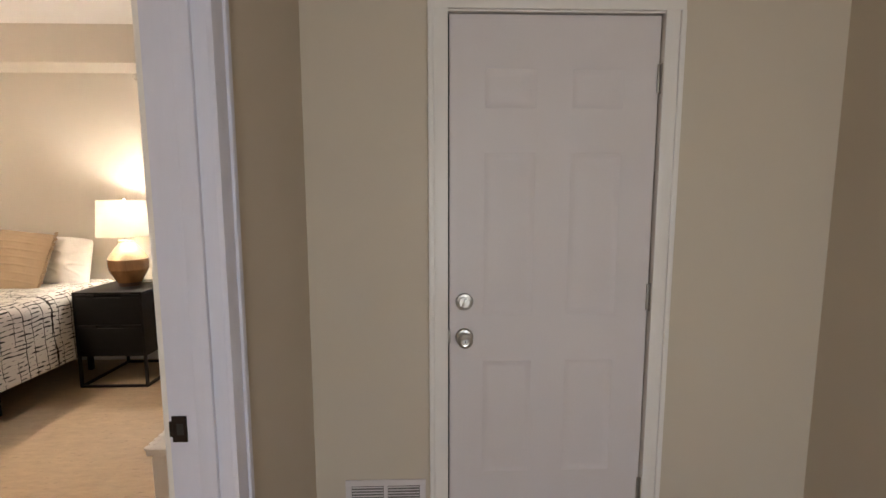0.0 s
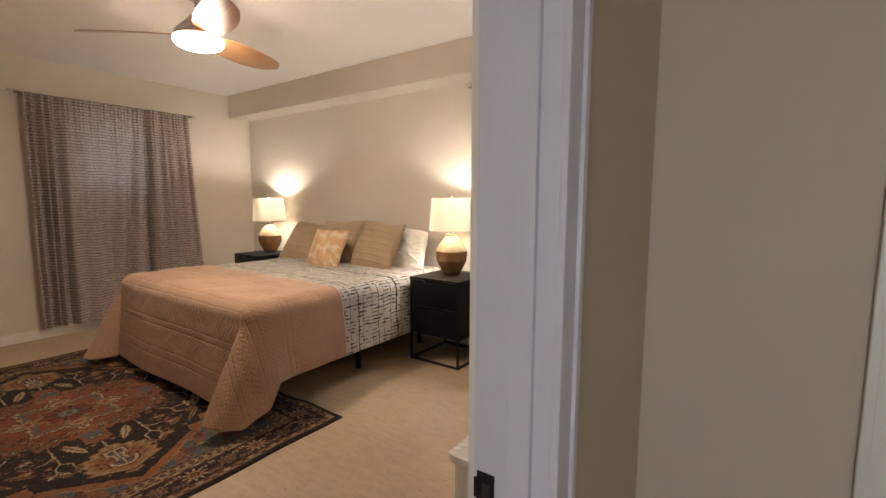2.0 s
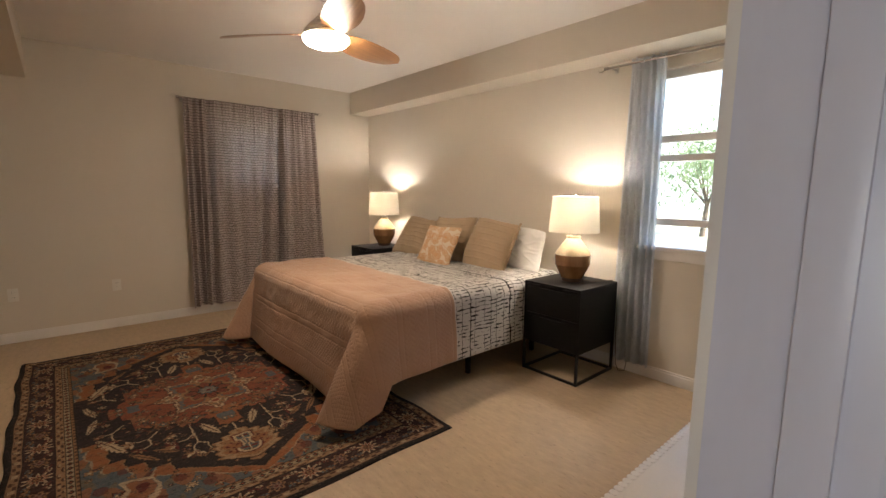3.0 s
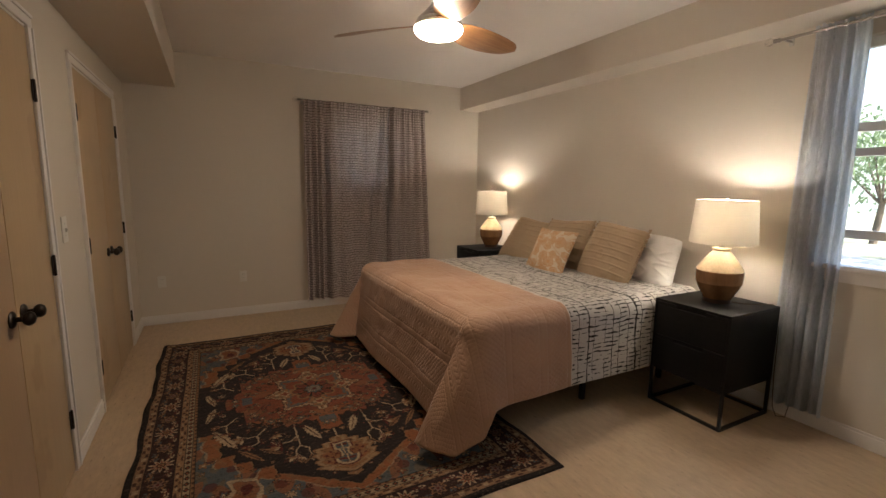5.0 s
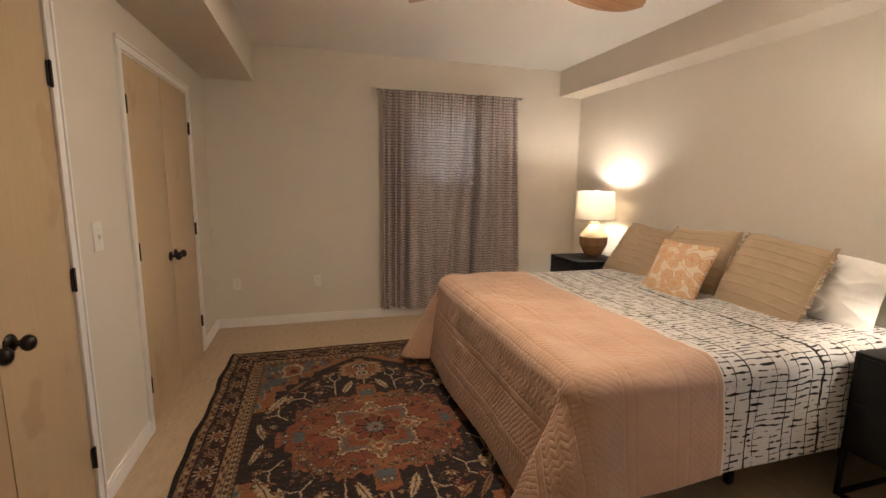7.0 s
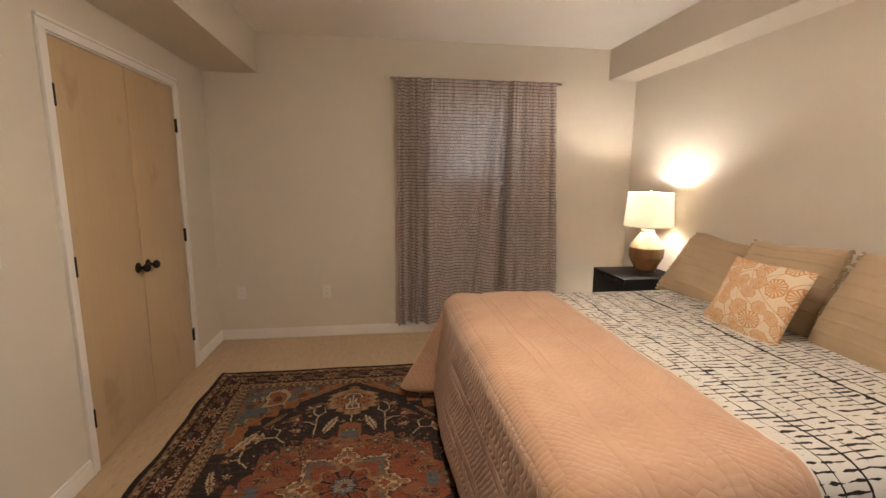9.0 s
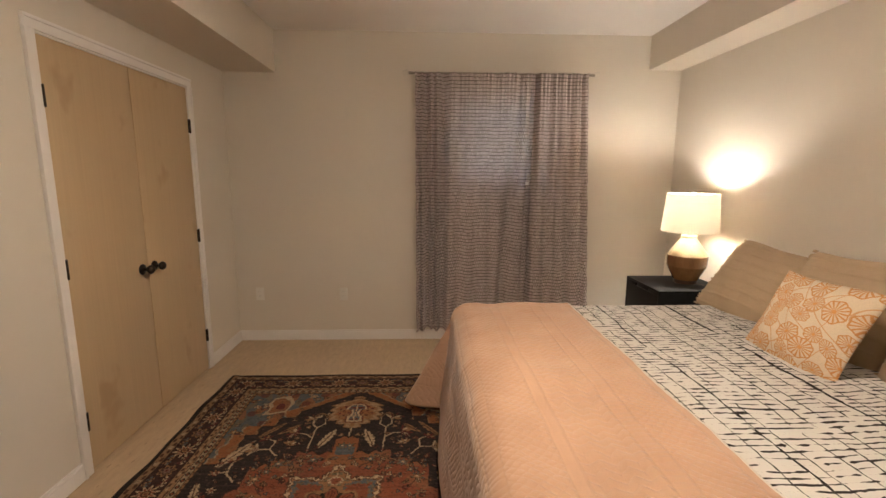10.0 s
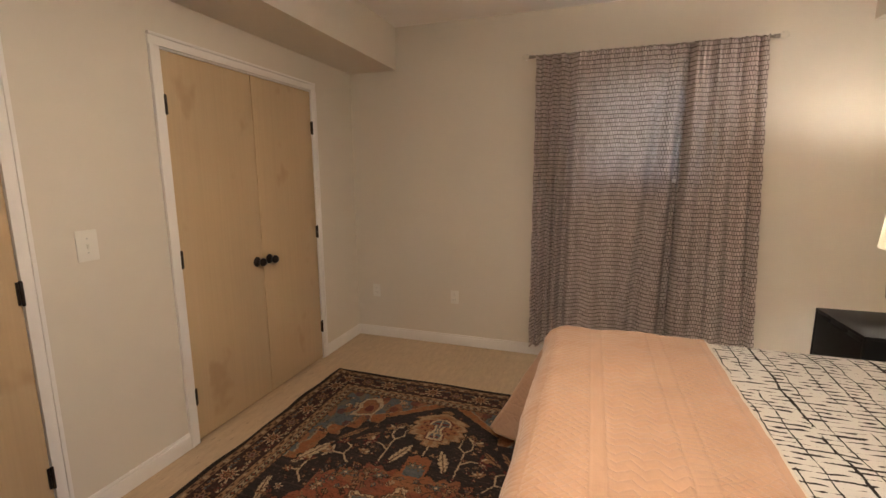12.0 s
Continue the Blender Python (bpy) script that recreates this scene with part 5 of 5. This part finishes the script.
def floral_colours(n, w):
    rng = np.random.RandomState(3)
    A, B = np.meshgrid(np.linspace(-w / 2, w / 2, n + 1), np.linspace(-w / 2, w / 2, n + 1))
    cream, orange = np.array((0.64, 0.535, 0.40)), np.array((0.52, 0.245, 0.085))
    img = np.zeros(A.shape + (3,)) + cream
    centres = []
    for _ in range(1500):
        c = rng.uniform(-w / 2 - 0.02, w / 2 + 0.02, 2)
        r = rng.uniform(0.038, 0.060)
        if all(np.hypot(*(c - o)) > (r + q) * 0.80 for o, q in centres):
            centres.append((c, r))
    stem = (np.abs(np.sin(A * 22 + 2.5 * np.sin(B * 16))) < 0.09) | (np.abs(np.sin(B * 19 + 2.0 * np.sin(A * 21 + 1))) < 0.07)
    img[stem] = img[stem] * 0.25 + orange * 0.75
    for c, r in centres:
        squash, turn = rng.uniform(1.0, 1.45), rng.uniform(0, 3.14)
        da, db = A - c[0], B - c[1]
        p, q = da * math.cos(turn) + db * math.sin(turn), -da * math.sin(turn) + db * math.cos(turn)
        d, th = np.hypot(p, q * squash), np.arctan2(q * squash, p)
        wob = r * (1 + 0.05 * np.sin(7 * th + c[0] * 90))
        disc = d < wob
        img[disc] = cream * 0.86 + orange * 0.14
        ray = np.abs(((th * 15 / 6.283 + c[1] * 40) % 1) - 0.5) < 0.16 + 0.16 * (1 - d / r)
        img[disc & ray & (d < wob * 0.92)] = orange
        img[disc & (d > wob * 0.90)] = orange
        img[disc & (d < r * 0.16)] = orange * 1.15
    return np.clip(img * (1 + 0.05 * rng.normal(0, 1, A.shape))[..., None], 0, 1)


def lean(x, y, z, back, turn, roll=0):
    return pose(x, y, z, 0, 0, turn) @ pose(0, 0, 0, -back, roll, 0)


PZ = BTOP - 0.030
for x, turn, roll in ((-2.22, -3, 3), (-3.40, 3, -3)):
    p = thing("pillow", lean(x, 4.40, PZ - 0.01, 12, turn, roll), "plump white cotton sleeping pillow against the wall", "pillow", "white pillows")
    soft_part("cover", pillow_mesh("cover", 0.62, 0.41, 0.17, WHITECLOTH, 64, 0, int(abs(x) * 10), None, 0.05, 0.014), p)
for x, y, back, turn, roll, s in ((-2.40, 4.17, 25, -4, 2, 1), (-2.98, 4.22, 26, 2, -2, 2), (-3.50, 4.165, 36, 6, 3, 3)):
    p = thing("cushion", lean(x, y, PZ - 0.012, back, turn, roll), "tan cotton cushion with sewn pleats and fringed edges", "cushion", "tan cushions")
    cover = soft_part("cover", pillow_mesh("cover", 0.55, 0.51, 0.23, TAN, 90, 0.008, s), p)
    f = part("fringe", fringe_bm(0.55, 0.51, s), TAN, cover)
    f["kind"] = "stuff"
p = thing("cushion", lean(-2.85, 3.955, PZ - 0.012, 24, 3, 4), "orange and cream cushion with a line-drawn flower print", "cushion")
soft_part("cover", pillow_mesh("cover", 0.445, 0.425, 0.13, FLORAL, 300, 0, 9, floral_colours(300, 0.445)), p)


# Nightstands and lamps
def nightstand(m, label):
    """Origin at the floor under the front left corner; front towards -y."""
    w, d, h, z0, t = 0.49, 0.52, 0.712, 0.235, 0.018
    root = thing("nightstand", m, label, "nightstand", "nightstands")
    part("top", boxes(((0, 0, h - 0.016), (w, d, h)), bevel=0.0015), BLACKWOOD, root)
    for sx in (0, w - 0.016):
        part("side_panel", boxes(((sx, 0.001, z0), (sx + 0.016, d, h - 0.016)), bevel=0.001), BLACKWOOD, root)
    part("bottom_panel", boxes(((0.016, 0.02, z0), (w - 0.016, d, z0 + 0.016))), BLACKWOOD, root)
    part("back_panel", boxes(((0.016, d - 0.012, z0 + 0.016), (w - 0.016, d, h - 0.016))), BLACKWOOD, root)
    mid = (z0 + h) / 2 - 0.004
    for za, zb, dip in ((z0 + 0.002, mid - 0.003, "top"), (mid + 0.003, h - 0.019, "top")):
        bm = boxes(((0.018, 0.002, za), (w - 0.018, 0.02, zb - 0.022)), ((0.018, 0.002, zb - 0.022), (0.15, 0.02, zb)), ((w - 0.15, 0.002, zb - 0.022), (w - 0.018, 0.02, zb)), ((0.15, 0.012, zb - 0.022), (w - 0.15, 0.02, zb)), bevel=0.0012)
        part("drawer_front", bm, BLACKWOOD, root, "black wooden drawer front with a finger notch")
        part("drawer_box", boxes(((0.02, 0.02, za + 0.015), (w - 0.02, d - 0.02, zb - 0.03))), BLACKWOOD, root)
    for lx in (0, w - t):
        for ly in (0, d - t):
            part("leg", boxes(((lx, ly, t), (lx + t, ly + t, z0)), bevel=0.001), BLACKMETAL, root)
        part("floor_rail", boxes(((lx, 0, 0), (lx + t, d, t)), bevel=0.001), BLACKMETAL, root)
    for ly in (0, d - t):
        part("floor_rail", boxes(((t, ly, 0), (w - t, ly + t, t)), bevel=0.001), BLACKMETAL, root)
    return root


nsr = nightstand(pose(-1.745, 4.005, 0), "black wooden two-drawer nightstand on a black metal frame")
copy_thing(nsr, pose(-4.46, 4.005, 0))


def table_lamp(m):
    root = thing("table_lamp", m, "two-tone glazed ceramic table lamp, lit, on the nightstand", "lamp", "bedside lamps")
    low = [(0.004, 0.030), (0.082, 0.030), (0.086, 0.040), (0.104, 0.072), (0.121, 0.103), (0.131, 0.126), (0.1335, 0.131), (0.1325, 0.136), (0.135, 0.160), (0.1365, 0.185), (0.136, 0.206), (0.1335, 0.2075)]
    part("foot", turned([(0.004, 0), (0.075, 0), (0.079, 0.004), (0.080, 0.026), (0.081, 0.030)], 48), GLAZE_DARK, root, "dark brown foot")
    part("base", turned(low, 48, True), GLAZE_BROWN, root, "glossy brown glazed lower body")
    high = [(0.1325, 0.208), (0.134, 0.212), (0.131, 0.218)]
    for k in range(14):
        f = (k + 1) / 14
        high += [(0.131 - 0.080 * f ** 1.08, 0.218 + 0.112 * f), (0.1302 - 0.080 * f ** 1.08, 0.2205 + 0.112 * f)]
    high += [(0.049, 0.338), (0.054, 0.343), (0.054, 0.352), (0.025, 0.354)]
    part("shoulder", turned(high, 48, True), GLAZE_CREAM, root, "cream glazed ribbed shoulder")
    part("socket", turned([(0.02, 0.353), (0.02, 0.46), (0.016, 0.475)], 20), NICKEL, root)
    neck = part("bulb_neck", turned([(0.013, 0.474), (0.014, 0.500), (0.020, 0.5195), (0.012, 0.520)], 24), PLASTIC, root, "white plastic bulb neck")
    globe = [(0.0335 * math.sin(a), 0.5625 - 0.0335 * math.cos(a) * (1.22 if math.cos(a) > 0 else 1.0)) for a in [0.62 + k * (3.09 - 0.62) / 11 for k in range(12)]]
    part("bulb", turned(globe, 24), BULB, neck, "lit bulb")
    sh = turned([(0.190, 0.384), (0.190, 0.390), (0.170, 0.648), (0.170, 0.655), (0.1672, 0.655), (0.1672, 0.648), (0.1872, 0.390), (0.1872, 0.384)], 64, False)
    drum = part("shade", sh, SHADE, root, "white linen drum shade")
    path = [Vector(p) for p in ((0.07, 0.03, 0.012), (0.12, 0.09, 0.004), (0.17, 0.16, 0.005), (0.21, 0.24, 0.006), (0.235, 0.268, -0.02), (0.245, 0.276, -0.2), (0.25, 0.274, -0.45), (0.265, 0.27, -0.66), (0.30, 0.25, -0.706), (0.34, 0.27, -0.70), (0.35, 0.285, -0.60), (0.35, 0.295, -0.42))]
    cord = bmesh.new()
    for a, b in zip(path, path[1:]):
        r = bmesh.ops.create_cone(cord, segments=6, radius1=0.0026, radius2=0.0026, depth=(b - a).length + 0.003, cap_ends=True)
        bmesh.ops.transform(cord, matrix=Matrix.Translation((a + b) / 2) @ (b - a).to_track_quat("Z", "Y").to_matrix().to_4x4(), verts=r["verts"])
    part("cord", cord, CORD, root, "thin brown power cord")
    ring = bmesh.new()
    for a in (0, 120, 240):
        box_bm = bmesh.ops.create_cone(ring, segments=6, radius1=0.0015, radius2=0.0015, depth=0.168, cap_ends=True)
        bmesh.ops.transform(ring, matrix=pose(0, 0, 0.645, 0, 0, a) @ pose(0.084, 0, 0, 0, 90, 0), verts=box_bm["verts"])
    part("spider", ring, NICKEL, drum)
    part("finial", turned([(0.004, 0.60), (0.004, 0.655), (0.009, 0.660), (0.009, 0.668), (0.003, 0.673)], 16), NICKEL, drum)
    return root


lamp = table_lamp(pose(-1.505, 4.275, 0.712))
copy_thing(lamp, pose(-4.225, 4.335, 0.712))


# Low white cabinet by the doorway
cab = thing("cabinet", pose(-0.20, 2.34, 0), "low white cabinet with a scalloped top edge", "cabinet")
part("body", boxes(((0.02, 0.015, 0.0), (0.43, 1.0, 0.462)), bevel=0.002), TRIM, cab)
part("top", boxes(((0.004, 0, 0.462), (0.435, 1.02, 0.487)), bevel=0.003), TRIM, cab)
sc = bmesh.new()
for k in range(36):
    r = bmesh.ops.create_cone(sc, segments=12, radius1=0.0145, radius2=0.0145, depth=0.008, cap_ends=True)
    bmesh.ops.transform(sc, matrix=pose(0.006, 0.016 + k * 0.0282, 0.4845), verts=r["verts"])
part("scalloped_trim", sc, TRIM, cab)
for k in range(2):
    part("door", boxes(((0.004, 0.03 + k * 0.49, 0.04), (0.02, 0.5 + k * 0.49, 0.44)), bevel=0.003), TRIM, cab)


# Outlets and switch
def outlet(m):
    root = thing("outlet", m, "white duplex wall outlet", "outlet", "wall outlets")
    part("cover_plate", boxes(((-0.036, -0.005, -0.058), (0.036, 0, 0.058)), bevel=0.002), PLASTIC, root)
    for z in (-0.021, 0.021):
        part("socket", boxes(((-0.017, -0.0065, z - 0.014), (0.017, -0.004, z + 0.014)), bevel=0.001), PLASTIC, root)
        part("slot", boxes(((-0.008, -0.0069, z - 0.003), (-0.006, -0.006, z + 0.006)), ((0.006, -0.0069, z - 0.003), (0.008, -0.006, z + 0.006))), DARK, root)
    return root


o = outlet(pose(WX, 0.925, 0.432, 0, 0, 90))
copy_thing(o, pose(WX, 1.67, 0.428, 0, 0, 90))
sw = thing("light_switch", pose(-2.735, SY, 1.185, 0, 0, 180), "white wall switch plate with one toggle", "switch")
part("cover_plate", boxes(((-0.043, -0.006, -0.066), (0.043, 0, 0.066)), bevel=0.0025), PLASTIC, sw)
part("toggle", moved(boxes(((-0.0045, -0.016, -0.010), (0.0045, 0, 0.010)), bevel=0.001), pose(0, 0, 0, 22)), PLASTIC, sw)
for z in (-0.030, 0.030):
    part("screw", moved(turned([(0.0035, 0), (0.003, 0.0012)], 10), pose(0, -0.006, z, 90)), STEEL, sw)


# Outdoors
structure("ground", boxes(((-400, -400, -0.9), (400, 400, -0.7))), GRASS, "lawn outside the house", "ground")
structure("pavement", boxes(((-60, 11, -0.72), (45, 19.5, -0.66))), CONCRETE, "pale concrete drive outside the house", "pavement")


def tree(x, y, h, crown, seed):
    rng = random.Random(seed)
    root = thing("tree", pose(x, y, -0.7), "leafy green tree outside the window", "tree", "garden trees")
    bm = bmesh.new()

    def limb(p0, p1, r0, r1):
        d = Vector(p1) - Vector(p0)
        r = bmesh.ops.create_cone(bm, segments=9, radius1=r0, radius2=r1, depth=d.length, cap_ends=True)
        bmesh.ops.transform(bm, matrix=Matrix.Translation((Vector(p0) + Vector(p1)) / 2) @ d.to_track_quat("Z", "Y").to_matrix().to_4x4(), verts=r["verts"])

    fork = h * 0.35
    limb((0, 0, 0), (0.1, 0, fork), 0.14, 0.10)
    tips = []
    for k in range(7):
        a = k * 0.9 + rng.uniform(-0.3, 0.3)
        tip = (crown * 0.6 * math.cos(a), crown * 0.6 * math.sin(a), fork + rng.uniform(0.3, 0.55) * h)
        limb((0.1, 0, fork - 0.05), tip, 0.06, 0.02)
        tips.append(tip)
    part("trunk", bm, BARK, root)
    verts, faces = [], []
    for _ in range(2400):
        tp = rng.choice(tips)
        c = Vector([tp[i] + rng.gauss(0, crown * 0.33) for i in range(3)])
        q = Euler((rng.uniform(0, 6), rng.uniform(0, 6), rng.uniform(0, 6))).to_matrix()
        s = rng.uniform(0.07, 0.15)
        b = len(verts)
        verts += [tuple(c + q @ Vector(v)) for v in ((-s, 0, 0), (0, -s * 0.45, 0.01), (s, 0, 0), (0, s * 0.45, 0.01))]
        faces.append((b, b + 1, b + 2, b + 3))
    me = bpy.data.meshes.new("crown")
    me.from_pydata(verts, [], faces)
    me.materials.append(LEAF)
    ob = new("crown", me)
    ob.parent = root
    tagged(ob, "loose green leaves", kind="stuff")


tree(-2.2, 19.0, 4.4, 2.0, 1)
tree(2.6, 24.0, 4.6, 2.2, 2)
tree(-7.5, 25.0, 4.6, 2.4, 3)
tree(-13.5, 6.9, 6.0, 2.6, 5)


def painted_hazy_distance():
    """Glowing sheet with sunlit far foliage and bright haze painted into its colour."""
    m, nt, b = nodes_of("painted_hazy_distance")
    vec = coords(nt, "Object")
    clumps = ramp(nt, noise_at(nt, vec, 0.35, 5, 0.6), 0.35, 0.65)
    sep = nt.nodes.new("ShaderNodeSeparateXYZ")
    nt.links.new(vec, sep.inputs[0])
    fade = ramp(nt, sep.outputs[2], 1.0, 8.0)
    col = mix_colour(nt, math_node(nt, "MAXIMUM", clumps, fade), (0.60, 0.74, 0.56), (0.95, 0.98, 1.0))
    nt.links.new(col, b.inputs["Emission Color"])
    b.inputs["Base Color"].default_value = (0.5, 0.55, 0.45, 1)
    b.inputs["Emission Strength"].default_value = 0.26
    return m


structure("backdrop", boxes(((-90, 60, -0.7), (70, 60.4, 12))), painted_hazy_distance(), "glowing backdrop painted as a pale hazy line of far trees", "backdrop")
